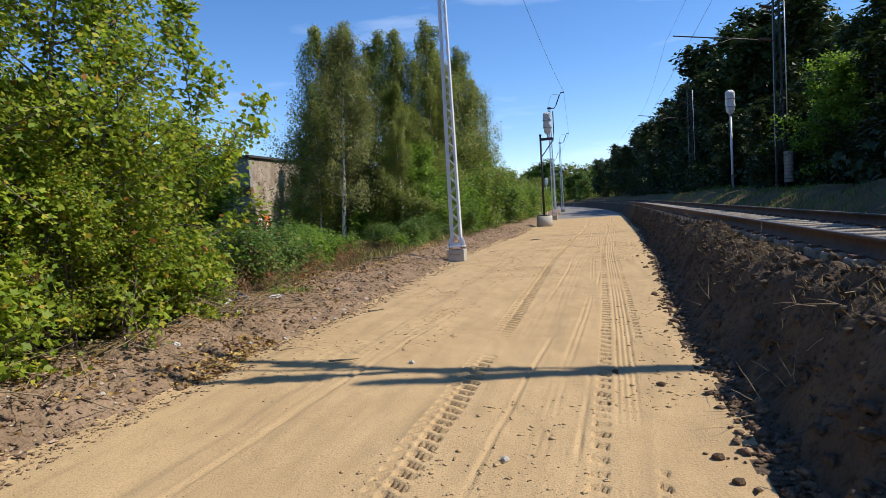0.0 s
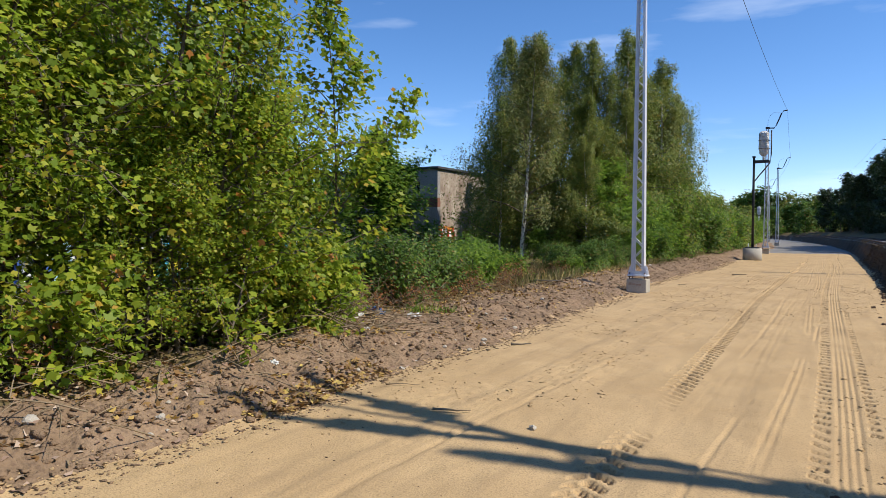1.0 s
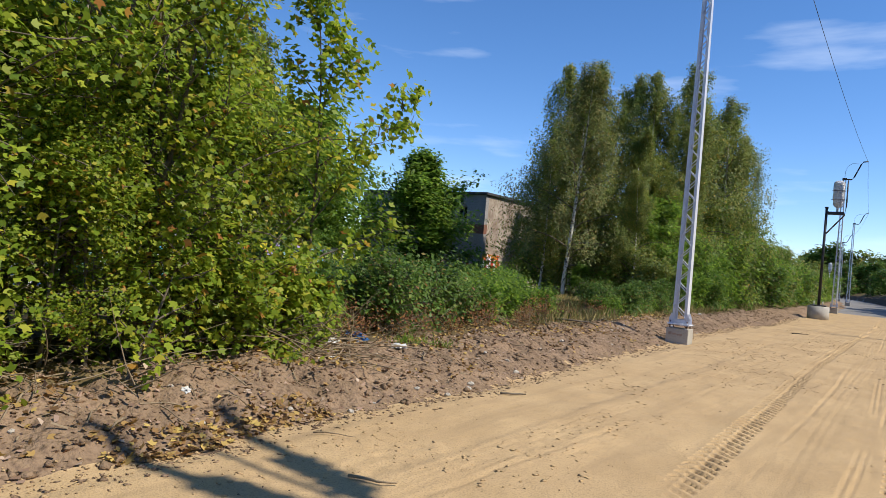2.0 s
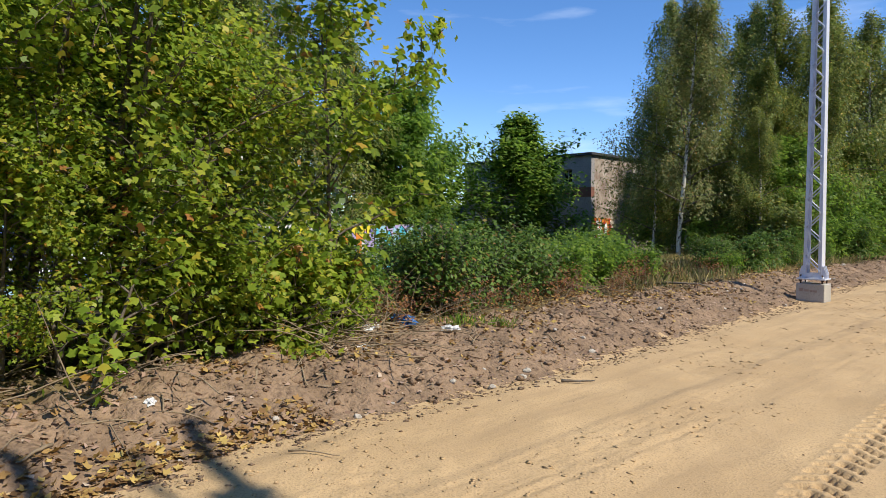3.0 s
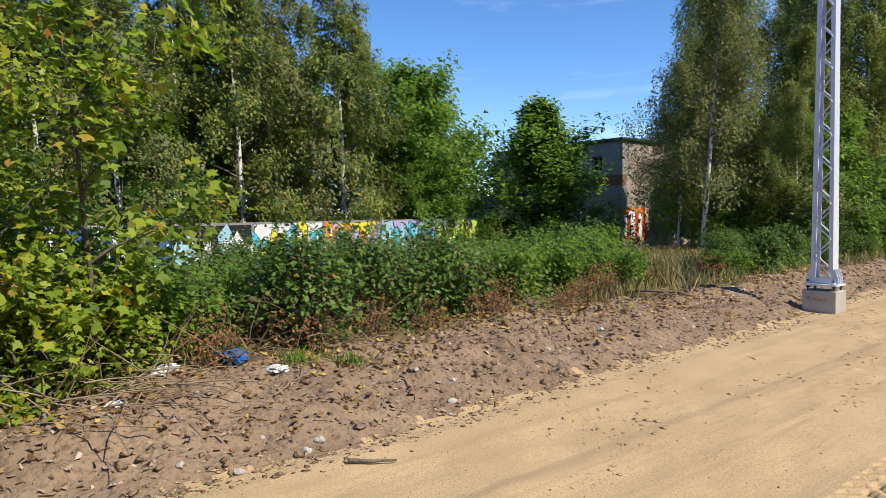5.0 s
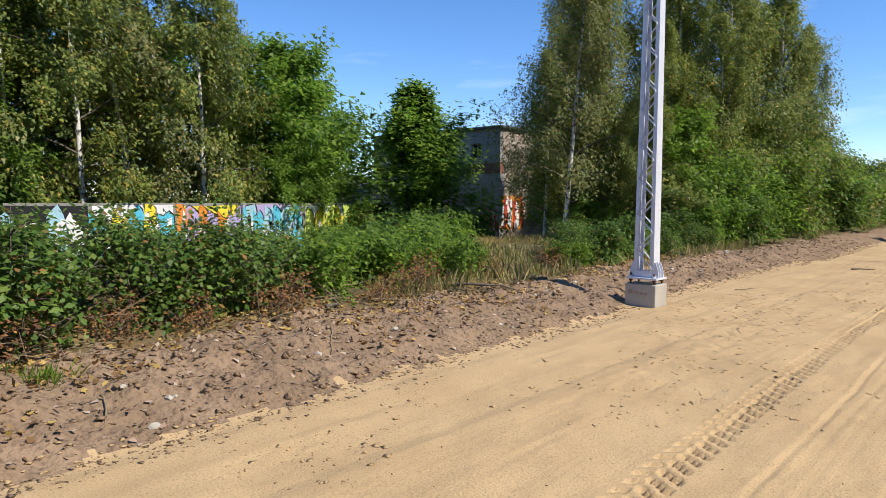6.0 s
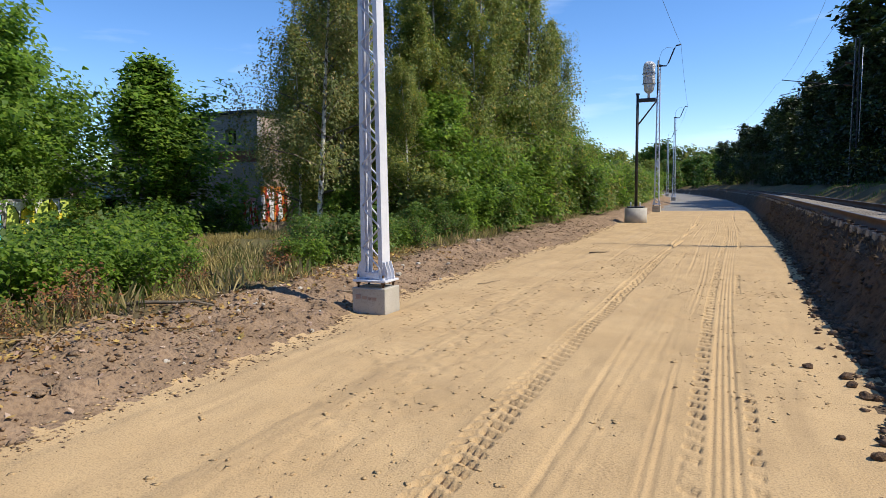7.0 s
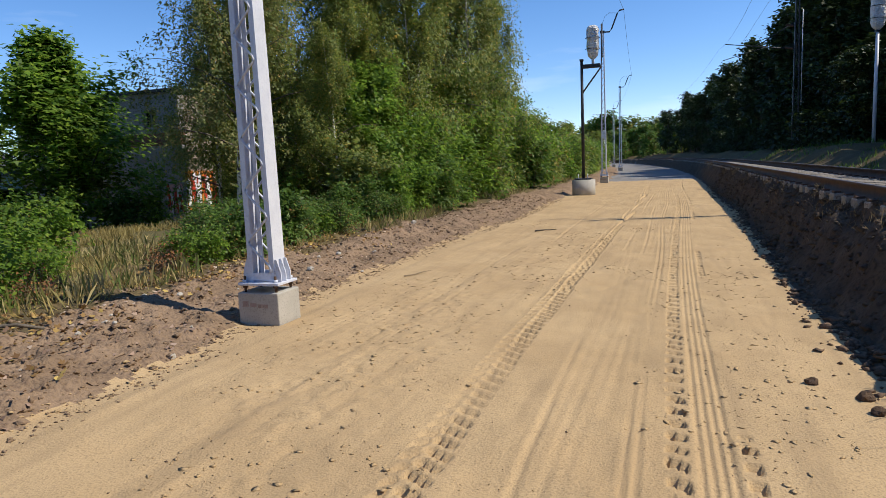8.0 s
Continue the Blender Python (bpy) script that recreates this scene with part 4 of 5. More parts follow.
ML = "yellow-green maple shrub with lobed leaves on many stems"
maples = [tree("maple_shrub", 31 + k, ML, "shrub", MAPLE_LEAF, BARK, 16500, 0.066, hgt, 0.045, 16, 0.17, 1.6, 0.45, 0.03, MAPLE, cloud=0.13, group="maple shrubs beside the road", stems=4, twigs=6, lean=0.13) for k, hgt in enumerate((5.6, 6.4, 5.0))]
spots = [(-5.6, 3.2, 0, 1.0), (-5.5, 5.6, 1, 0.95), (-6.6, 4.3, 1, 1.05), (-5.4, 0.9, 2, 1.05), (-6.3, 1.6, 1, 1.1), (-7.0, 5.6, 0, 1.05), (-5.6, -1.6, 0, 1.1), (-7.6, -0.4, 1, 1.15), (-8.0, 3.0, 2, 1.2), (-5.4, 6.5, 2, 0.75), (-5.1, 5.3, 2, 0.5)]
seen_kind = set()
for k, (x, y, i, s) in enumerate(spots):
    place(maples[i], x, y, zg(x, y) - 0.03, k * 1.7, s, first=i not in seen_kind)
    seen_kind.add(i)
# knee-high young maples at the edge of the soil
low = [tree("young_maple", 61 + k, "low yellow-green young maple at the soil edge", "shrub", MAPLE_LEAF, BARK, 2200, 0.075, hgt, 0.02, 9, 0.05, 0.70, 0.5, 0.03, MAPLE, cloud=0.10, group="young maples at the soil edge", stems=4, twigs=5, lean=0.25) for k, hgt in enumerate((1.05, 1.6))]
for k, (x, y, i, s) in enumerate([(-4.55, 4.2, 0, 1.0), (-4.6, 6.2, 1, 1.0), (-4.75, 7.3, 0, 1.0), (-4.9, 7.9, 1, 0.7), (-4.6, 1.2, 1, 1.0), (-5.2, 8.1, 0, 0.8)]):
    place(low[i], x, y, zg(x, y) - 0.02, k * 2.1, s, first=k == i)
# slender stems, bare below, that stand among the shrubs
PALE_BARK = surface("pale_grey_bark", (0.30, 0.27, 0.21), (0.21, 0.185, 0.145), 7.0, 0.9, 0.4, 50.0, depth=0.006)
slender = [tree("slender_maple", 71 + k, "slender maple stem, bare below, with a thin crown", "tree", MAPLE_LEAF, PALE_BARK, 1500, 0.074, hgt, 0.036, 9, 0.52, 1.1, 0.7, 0.02, MAPLE, cloud=0.11, group="slender maple stems", twigs=4, lean=0.07) for k, hgt in enumerate((6.2, 5.2))]
for k, (x, y) in enumerate([(-6.35, 5.45), (-6.0, 5.82), (-5.75, 6.2), (-5.6, 4.7), (-6.7, 5.0), (-6.2, 4.1), (-6.5, 3.3), (-7.3, 4.7), (-5.7, 2.8), (-6.4, 2.1), (-7.4, 6.2), (-5.9, 1.2)]):
    place(slender[k % 2], x, y, zg(x, y) - 0.03, k * 2.3, 0.85 + 0.05 * (k % 4), first=k < 2)
# the thin one whose branches stand against the sky
thin = tree("thin_maple", 77, "sparse young maple with bare-looking branches above the shrubs", "tree", MAPLE_LEAF, BARK, 2300, 0.09, 4.7, 0.024, 20, 0.10, 0.95, 1.0, -0.03, MAPLE, cloud=0.10, twigs=4, lean=0.05)
place(thin, -5.0, 8.0, zg(-5.0, 8.0), 0.4, 1.0, first=True)
lean_ = tree("leaning_maple", 78, "thin leaning maple branch with a yellow leafy tip", "tree", MAPLE_LEAF, BARK, 330, 0.085, 4.38, 0.013, 8, 0.66, 0.45, 0.8, 0.0, MAPLE, cloud=0.08, twigs=4, lean=0.01)
lean_.matrix_basis = Matrix.Translation((-5.5, 6.4, 0.15)) @ Vector((1.62, 2.26, 3.38)).to_track_quat("Z", "Y").to_matrix().to_4x4()

# ---- low bushes ----
SHOOT_LEAF = leaf_mat("shoot_leaf", [(0.0, (0.09, 0.17, 0.03)), (0.6, (0.17, 0.27, 0.045)), (0.95, (0.32, 0.36, 0.06))], 0.5, 0.4)
DL = "dark green low bush with dense small leaves"
bushes = [tree("bush", 91 + k, DL, "bush", DARK_LEAF, BARK, 3800, 0.09, hgt, 0.02, 10, 0.05, 0.8, 0.7, 0.02, QUAD, cloud=0.15, group="low bushes beside the road", stems=6, twigs=5, lean=0.25) for k, hgt in enumerate((1.35, 1.6))]
gbush = [tree("hazel_bush", 96 + k, "fresh green broad-leaved bush beside the verge", "bush", GREEN_LEAF, BARK, 2600, 0.13, hgt, 0.02, 9, 0.05, 0.8, 0.7, 0.02, QUAD, cloud=0.16, group="fresh green bushes", stems=5, twigs=5, lean=0.25) for k, hgt in enumerate((1.4, 2.6))]
wither = [tree("withered_bush", 99, "withered red-brown bush with dry leaves", "bush", BROWN_LEAF, TWIG, 700, 0.08, 1.0, 0.012, 8, 0.05, 0.5, 0.8, 0.0, QUAD, cloud=0.12, group="withered bushes", stems=5, twigs=4, lean=0.25)]
hedge = [tree("hedge_bush", 196 + k, "leafy green bush in the hedge along the road", "bush", (GREEN_LEAF, DARK_LEAF, BIRCH_LEAF)[k], BARK, 2400, 0.18, (2.2, 1.9, 2.6)[k], 0.02, 6, 0.03, 0.9, 0.7, 0.02, TRI, cloud=0.19, group="hedge bushes along the road", stems=5, twigs=5, lean=0.25) for k in range(3)]
nb = [0] * 8
rb = random.Random(17)


def bush(kind, x, y, s, sz=None):
    src = (bushes[0], bushes[1], gbush[0], gbush[1], wither[0], *hedge)[kind]
    place(src, x, y, zg(x, y) - 0.03, rb.uniform(0, 6.28), s, first=nb[kind] == 0, sz=sz)
    nb[kind] += 1


for x, y, kind, s in [(-5.6, 8.3, 2, 1.0), (-6.4, 8.1, 2, 1.05), (-7.4, 8.0, 3, 0.55), (-6.0, 10.4, 0, 1.15), (-6.2, 11.6, 1, 1.08), (-6.0, 12.8, 0, 1.15), (-7.2, 11.0, 1, 0.9), (-7.3, 12.4, 0, 1.0), (-6.9, 9.6, 2, 0.8), (-6.2, 9.3, 0, 0.75), (-7.6, 9.0, 2, 0.8), (-6.3, 8.6, 2, 0.8), (-7.0, 13.7, 1, 0.85), (-6.2, 14.0, 2, 0.85), (-6.8, 15.2, 2, 0.9), (-6.5, 16.0, 2, 0.7), (-8.0, 14.6, 0, 0.9), (-8.3, 16.3, 2, 0.8), (-8.8, 10.5, 0, 0.9), (-8.9, 12.8, 1, 0.8), (-7.2, 16.6, 2, 1.0), (-6.5, 17.2, 2, 0.75), (-8.1, 17.5, 2, 1.1), (-8.6, 19.0, 2, 0.9), (-9.8, 20.5, 2, 1.1), (-7.3, 18.7, 2, 0.5), (-6.3, 20.9, 0, 0.8), (-5.9, 20.1, 2, 0.55), (-5.9, 21.5, 2, 0.6), (-7.5, 22.5, 1, 0.8), (-10.0, 15.0, 1, 0.8), (-11.0, 18.0, 2, 0.8), (-9.5, 8.0, 2, 1.0), (-10.2, 11.5, 0, 0.9),
                      (-5.35, 9.9, 4, 0.8), (-5.6, 12.9, 4, 0.8), (-5.7, 15.3, 4, 0.8), (-6.1, 19.6, 4, 0.7), (-5.5, 10.9, 4, 0.6), (-5.2, 8.9, 4, 0.7), (-5.45, 11.7, 4, 0.55), (-5.5, 14.4, 4, 0.5), (-4.9, 3.7, 4, 0.8), (-5.2, 4.6, 4, 0.6), (-6.0, 17.4, 4, 0.6)]:
    bush(kind, x, y, s * 0.73)
shoots = tree("hazel_shoots", 203, "tall yellow-green shoots with large round leaves", "shrub", SHOOT_LEAF, TWIG, 420, 0.17, 2.0, 0.012, 7, 0.10, 0.35, 0.5, 0.04, QUAD, cloud=0.10, group="leafy shoots beside the verge", stems=6, twigs=3, lean=0.3)
for k, (x, y, s) in enumerate(((-6.7, 7.2, 1.05), (-6.2, 7.7, 0.8), (-7.3, 8.0, 1.1), (-6.9, 8.9, 0.95), (-5.8, 8.3, 0.65))):
    place(shoots, x, y, zg(x, y) - 0.03, k * 1.7, s, first=k == 0)
# undergrowth between the mast and the birches
for k in range(34):
    y = 21.0 + 9.0 * rb.random()
    x = -5.9 - 1.0 * rb.random()
    bush(rb.choice((0, 1, 1, 2, 6, 6, 5)), x, y, rb.uniform(0.38, 0.58) * (0.8 + 0.03 * (y - 19.5)))
for x, y, kind, s in ((-19.6, 29.6, 5, 0.9), (-20.8, 28.9, 6, 0.9), (-22.4, 28.8, 5, 1.0), (-18.6, 30.8, 6, 0.9), (-23.8, 29.3, 7, 0.9), (-18.2, 32.4, 5, 0.8), (-21.5, 28.2, 7, 0.7)):
    bush(kind, x, y, s)
# the hedge that follows the road under and past the birches
y = 29.0
while y < 135:
    far = 0.75 + min(1.0, (y - 29) / 16) * 0.45
    for x in (-6.3, -7.9, -9.6):
        kind = rb.choice((5, 5, 6, 7, 7))
        xx, yy = x + rb.uniform(-0.6, 0.5) + float(shift(y)) - 0.3, y + rb.uniform(-0.6, 0.6)
        bush(kind, xx, yy, far * rb.uniform(0.75, 1.15))
    y += 1.7 + y * 0.02

# ---- birches ----
BL = "birch with a white trunk and drooping fine twigs"
birch = [tree("birch", 111 + k, BL, "tree", (BIRCH_LEAF, BIRCH_LEAF, PALE_BIRCH_LEAF)[k], BIRCH_BARK, (32000, 32000, 27000)[k], 0.122, 12.0, 0.12, 42, (0.10, 0.10, 0.14)[k], (3.7, 3.7, 3.7)[k], 0.75, 0.10, TRI, strand=1.7, group="birches on the waste ground", twigs=6, shape=0.85, top_len=0.10, lean=0.015) for k in range(3)]
birch += [tree("birch", 114 + k, BL, "tree", (BIRCH_LEAF, PALE_BIRCH_LEAF)[k], BIRCH_BARK, 21000, 0.155, 12.0, 0.12, 30, 0.08, 2.9, 0.75, 0.10, TRI, strand=1.5, group="birches on the waste ground", twigs=6, shape=0.7) for k in range(2)]
nbirch = [0] * 5


def set_birch(k, x, y, s, z=-0.2, turn=0.0):
    place(birch[k], x, y, z, turn, s, first=nbirch[k] == 0)
    nbirch[k] += 1


set_birch(2, -11.15, 28.3, 0.86, -0.05, 0.3)
for k, (x, y, s, kind) in enumerate([(-14.3, 34.2, 1.02, 0), (-12.6, 34.0, 1.03, 1), (-10.6, 36.0, 1.0, 0), (-9.0, 37.5, 1.08, 1), (-9.2, 42.5, 1.0, 0), (-10.5, 46.0, 1.0, 1), (-9.3, 32.2, 0.70, 1), (-8.4, 35.0, 0.75, 0), (-12.4, 31.6, 0.9, 1), (-7.9, 41.0, 1.0, 1), (-8.3, 46.5, 0.9, 0), (-12.5, 39.5, 1.1, 1), (-9.6, 50.0, 0.85, 0), (-7.9, 39.5, 0.55, 1), (-8.6, 29.6, 0.5, 0), (-13.0, 29.8, 0.62, 0), (-19.7, 42.9, 0.6, 1)]):
    set_birch(kind, x, y, s, -0.1, k * 1.3)
for k, (x, y, s, kind) in enumerate([(-25.5, 7.5, 1.05, 2), (-26.5, 10.5, 1.1, 0), (-25.2, 13.0, 1.1, 2), (-27.0, 15.5, 1.15, 0), (-25.4, 17.6, 1.1, 1), (-26.8, 20.0, 1.15, 2), (-25.6, 22.5, 1.1, 0), (-27.5, 24.5, 1.05, 1), (-29.5, 12.5, 1.2, 1), (-30.5, 18.0, 1.25, 0), (-30.5, 23.0, 1.2, 1), (-29.5, 7.5, 1.2, 0), (-25.8, 4.0, 1.1, 1), (-27.5, 0.5, 1.2, 0), (-33.5, 15.0, 1.3, 2), (-33.0, 21.0, 1.25, 1), (-34.0, 8.5, 1.3, 1), (-26.0, -3.5, 1.2, 1), (-31.0, 27.0, 1.0, 0)]):
    set_birch(4 if kind == 2 else 3, x, y, s, -0.9, k * 2.1)

# ---- broad-leaved trees ----
broad = tree("broadleaf_tree", 131, "dense fresh green young broadleaf tree on the waste ground", "tree", GREEN_LEAF, BARK, 17000, 0.24, 7.4, 0.11, 34, 0.08, 4.4, 0.75, 0.0, TRI, cloud=0.22, group="green trees on the waste ground", twigs=7, shape=0.75)
dense = tree("young_lime_tree", 133, "full fresh green young tree in front of the building", "tree", GREEN_LEAF, BARK, 26000, 0.21, 7.5, 0.10, 58, 0.015, 4.8, 1.25, -0.02, TRI, cloud=0.21, twigs=8, shape=1.2, top_len=0.07)
place(dense, -21.2, 31.4, -0.7, 0.0, 1.36, first=True, sz=1.0)
place(broad, -28.2, 28.6, -0.8, 2.0, 1.28, first=True)
place(broad, 10.6, 28.4, zg(10.6, 28.4) - 0.1, 0.7, 0.62)
place(broad, -26.5, 14.2, -0.8, 1.0, 0.75)
for k, (x, y, s) in enumerate([(-8.4, 31.5, 0.62), (-9.6, 35.0, 0.72), (-8.3, 38.8, 0.7), (-8.0, 44.0, 0.75), (-8.2, 49.5, 0.7), (-13.5, 36.0, 0.7), (-36.0, 10.0, 1.4), (-37.0, 18.0, 1.5), (-36.0, 25.0, 1.4), (-35.0, 3.0, 1.4), (-8.7, 56.0, 0.6), (-9.0, 63.0, 0.6)]):
    place(broad, x, y, -0.3, k * 1.9, s)
place(broad, -15.2, 34.6, -0.4, 5.0, 0.6)
place(broad, -19.6, 42.0, -0.8, 2.5, 0.5)
place(broad, -31.0, 31.5, -0.8, 4.0, 1.1)
place(broad, -24.4, 26.5, -0.8, 3.0, 0.6)
place(broad, -24.6, 9.4, -0.8, 3.0, 0.55)

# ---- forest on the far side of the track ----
# A slightly lighter leaf, also darkened to hold the shade of the wood.
SHADED_WOOD_LEAF = leaf_mat("shaded_wood_leaf", [(0.0, (0.028, 0.052, 0.014)), (0.6, (0.050, 0.085, 0.020)), (0.95, (0.085, 0.12, 0.03))], through_light=0.2)
FL = "tall forest tree at the edge of the wood, shade in its leaf colour"
forest = [tree("forest_tree", 141 + k, FL, "tree", (SHADED_FOREST_LEAF, SHADED_WOOD_LEAF, SHADED_FOREST_LEAF)[k], BARK, 3600, 0.48, 12.0, 0.16, 18, 0.06, 3.0, 0.5, 0.0, TRI, cloud=0.32, group="trees at the edge of the wood", twigs=7, shape=0.6) for k in range(3)]
nf = [0, 0, 0]
rf_ = random.Random(23)


def forest_tree(x, y, h, wide=1.0):
    k = rf_.randrange(3)
    s = h / 12.0
    place(forest[k], x, y, zg(x, y) - 0.2, rf_.uniform(0, 6.28), wide * max(s, 0.72) if h > 6.2 else 0.42, first=nf[k] == 0, sz=s)
    nf[k] += 1


for row, (xr, hr, gap) in enumerate(((9.9, 5.0, 1.6), (13.0, 6.3, 2.8), (16.8, 9.4, 3.4), (21.4, 12.9, 4.4), (27.2, 17.2, 5.6))):
    y = -3.0 if row < 3 else 2.0
    while y < 56:
        clear = 1.5 if row == 0 and (22 < y < 33 or 35 < y < 47) else 0.0
        forest_tree(xr + clear + rf_.uniform(-0.8, 0.8), y + rf_.uniform(-0.8, 0.8), hr * rf_.uniform(0.9, 1.03))
        y += gap
y = 62.0
while y < 165:
    sh = float(shift(y))
    for xr, hr in ((11.0, 12.0), (15.0, 15.0), (20.0, 18.0)):
        forest_tree(xr + sh + rf_.uniform(-0.9, 0.9), y + rf_.uniform(-1, 1), hr * (1.0 if y < 92 else 0.8) * rf_.uniform(0.82, 1.08))
    y += 4.2 + (y - 57) * 0.03
# Its leaves carry the painted shade of the forest edge too.
brake = tree("forest_bush", 151, "low bush at the edge of the wood, shade in its leaf colour", "bush", SHADED_FOREST_LEAF, BARK, 1300, 0.25, 2.2, 0.02, 7, 0.02, 1.0, 0.6, 0.02, TRI, cloud=0.22, group="bushes at the edge of the wood", stems=5, twigs=5, lean=0.25)
y, first_brake = 4.0, True
while y < 110:
    for x in (8.9, 10.2):
        if not (x < 9.5 and (22 < y < 33 or 35 < y < 47)):
            xx, yy = x + float(shift(y)) + rf_.uniform(-0.4, 0.4), y + rf_.uniform(-0.6, 0.6)
            place(brake, xx, yy, zg(xx, yy) - 0.05, rf_.uniform(0, 6.28), rf_.uniform(0.8, 1.2), first=first_brake)
            first_brake = False
    y += 1.7 + 0.015 * y
far_tree = [tree("distant_tree", 161 + k, "distant green tree beyond the bend of the line", "tree", (BIRCH_LEAF, DARK_LEAF)[k], BARK, 1700, 0.75, 9.0, 0.15, 14, 0.03, 4.5, 0.6, 0.0, TRI, cloud=0.5, group="distant trees", twigs=5, shape=0.6) for k in range(2)]
nfar = [0, 0]
for k in range(54):
    for yy, hh in ((185, 7.5), (225, 11.5)):
        x = -125 + k * 2.7 + rf_.uniform(-1.5, 1.5)
        i, s = rf_.randrange(2), hh / 9.0 * rf_.uniform(0.8, 1.2)
        place(far_tree[i], x, yy + rf_.uniform(-12, 12) - 0.25 * (x + 20), -0.2, rf_.uniform(0, 6.28), s * 1.15, first=nfar[i] == 0, sz=s)
        nfar[i] += 1


# ---- loose things on the ground ----
def lump_arrays(rng, pts, sizes, squash=0.65):
    """Small uneven lumps, one at each point, sunk a little into the ground."""
    base = np.array([(1, 0, 0), (-1, 0, 0), (0, 1, 0), (0, -1, 0), (0, 0, 1), (0, 0, -1), (0.62, 0.62, 0.5), (-0.62, 0.62, 0.45), (0.62, -0.62, 0.4), (-0.62, -0.62, 0.5)], dtype=float)
    tri = np.array([(4, 6, 0), (4, 2, 6), (4, 7, 2), (4, 1, 7), (4, 9, 1), (4, 3, 9), (4, 8, 3), (4, 0, 8), (0, 6, 5), (6, 2, 5), (2, 7, 5), (7, 1, 5), (1, 9, 5), (9, 3, 5), (3, 8, 5), (8, 0, 5)])
    n = len(pts)
    v = base[None] * (1 + 0.35 * rng.normal(size=(n, 10, 1))) * rng.uniform(0.7, 1.3, (n, 1, 3))
    a = rng.uniform(0, 6.28, n)
    c, s = np.cos(a)[:, None], np.sin(a)[:, None]
    x, y = v[..., 0] * c - v[..., 1] * s, v[..., 0] * s + v[..., 1] * c
    v = np.stack([x, y, v[..., 2] * squash], -1) * np.asarray(sizes)[:, None, None] + np.asarray(pts)[:, None, :]
    f = tri[None] + 10 * np.arange(n)[:, None, None]
    return v.reshape(-1, 3), f.reshape(-1, 3)


def on_ground(x, y, lift=0.0):
    return np.stack([x, y, ground_z(x, y) + lift], -1)


def stuff(name, v, f, material, label, category):
    return tagged(mesh_thing(name, v, f, material), label, category, "", "stuff")


rg = np.random.default_rng(51)
# crumbs of earth on the soil verge
n = 5200
y = 1.0 + 37 * rg.uniform(0, 1, n) ** 1.6
x = left_edge(y) - 0.02 - 1.9 * rg.uniform(0, 1, n) ** 0.9
v, f = lump_arrays(rg, on_ground(x, y, 0.004), 0.009 + 0.040 * rg.uniform(0, 1, n) ** 3)
stuff("soil_crumbs", v, f, SOIL, "brown crumbs of earth on the soil verge", "soil")
# sand and soil mixed along the road edge
for name, mat, mid in (("edge_sand", SAND, -0.07), ("edge_soil", SOIL, 0.07)):
    n = 3000
    y = 1.0 + 37 * rg.uniform(0, 1, n) ** 1.5
    x = left_edge(y) + mid + 0.10 * rg.normal(size=n)
    v, f = lump_arrays(rg, on_ground(x, y, 0.002), 0.006 + 0.020 * rg.uniform(0, 1, n) ** 3, 0.35)
    stuff(name, v, f, mat, "crumbs of sand and soil mixed along the road edge", "soil")
# wood chips and stalk bits
n = 1500
y = 1.0 + 34 * rg.uniform(0, 1, n) ** 1.4
x = left_edge(y) - 0.1 - 2.0 * rg.uniform(0, 1, n) ** 0.8
v, f = leaves(rg, on_ground(x, y, 0.012), np.tile([0, 0, 1.0], (n, 1)), 0.085, np.array([(-0.07, 0, 0), (0.07, 0, 0.02), (0.06, 1, 0.05), (-0.06, 1, 0)]), up=0.9, wild=0.35)
stuff("wood_chips", v, f, TWIG, "dry wood chips and stalk bits on brown soil", "wood chips")
# flakes of bark, leaf and soil
FLAKE = leaf_mat("soil_flake", [(0.0, (0.19, 0.12, 0.08)), (0.4, (0.28, 0.18, 0.125)), (0.75, (0.36, 0.25, 0.19)), (0.95, (0.48, 0.38, 0.29))], 0.9, 0.0)
n = 4600
y = 1.0 + 36 * rg.uniform(0, 1, n) ** 1.3
x = left_edge(y) - 0.03 - 2.0 * rg.uniform(0, 1, n) ** 0.85
v, f = leaves(rg, on_ground(x, y, 0.008), np.tile([0, 0, 1.0], (n, 1)), 0.05, np.array([(-0.25, 0, 0), (0.3, 0.1, 0.1), (0.35, 0.8, 0.0), (-0.1, 1, 0.16)]), up=0.85, wild=0.35)
stuff("soil_flakes", v, f, FLAKE, "brown flakes of bark and dead leaf on soil", "leaf litter")
# dry leaves
n = 12000
y = -1 + 26 * rg.uniform(0, 1, n) ** 1.3
x = left_edge(y) - 0.25 - 2.6 * rg.uniform(0, 1, n) ** 0.7
keep = (N1(x * 0.9, y * 0.9) + 0.6 * N2(x * 2.5, y * 2.5) + 0.6 * (x < left_edge(y) - 1.0)) > 0.38
x, y = x[keep], y[keep]
v, f = leaves(rg, on_ground(x, y, 0.02), np.tile([0, 0, 1.0], (len(x), 1)), 0.055, MAPLE, up=0.8, wild=0.45)
stuff("fallen_leaves", v, f, DRY_LEAF, "fallen yellow and brown maple leaves on the soil", "fallen leaves")
n = 1100
y = rg.uniform(3.2, 7.4, n)
x = left_edge(y) - 0.02 - 0.22 * np.abs(rg.normal(size=n))
keep = N1(y * 1.4, x * 0.2) > 0.0
x, y = x[keep], y[keep]
v, f = leaves(rg, on_ground(x, y, 0.02), np.tile([0, 0, 1.0], (len(x), 1)), 0.055, MAPLE, up=0.8, wild=0.4)
stuff("leaf_drift", v, f, DRY_LEAF, "drift of yellow leaves along the road edge", "fallen leaves")
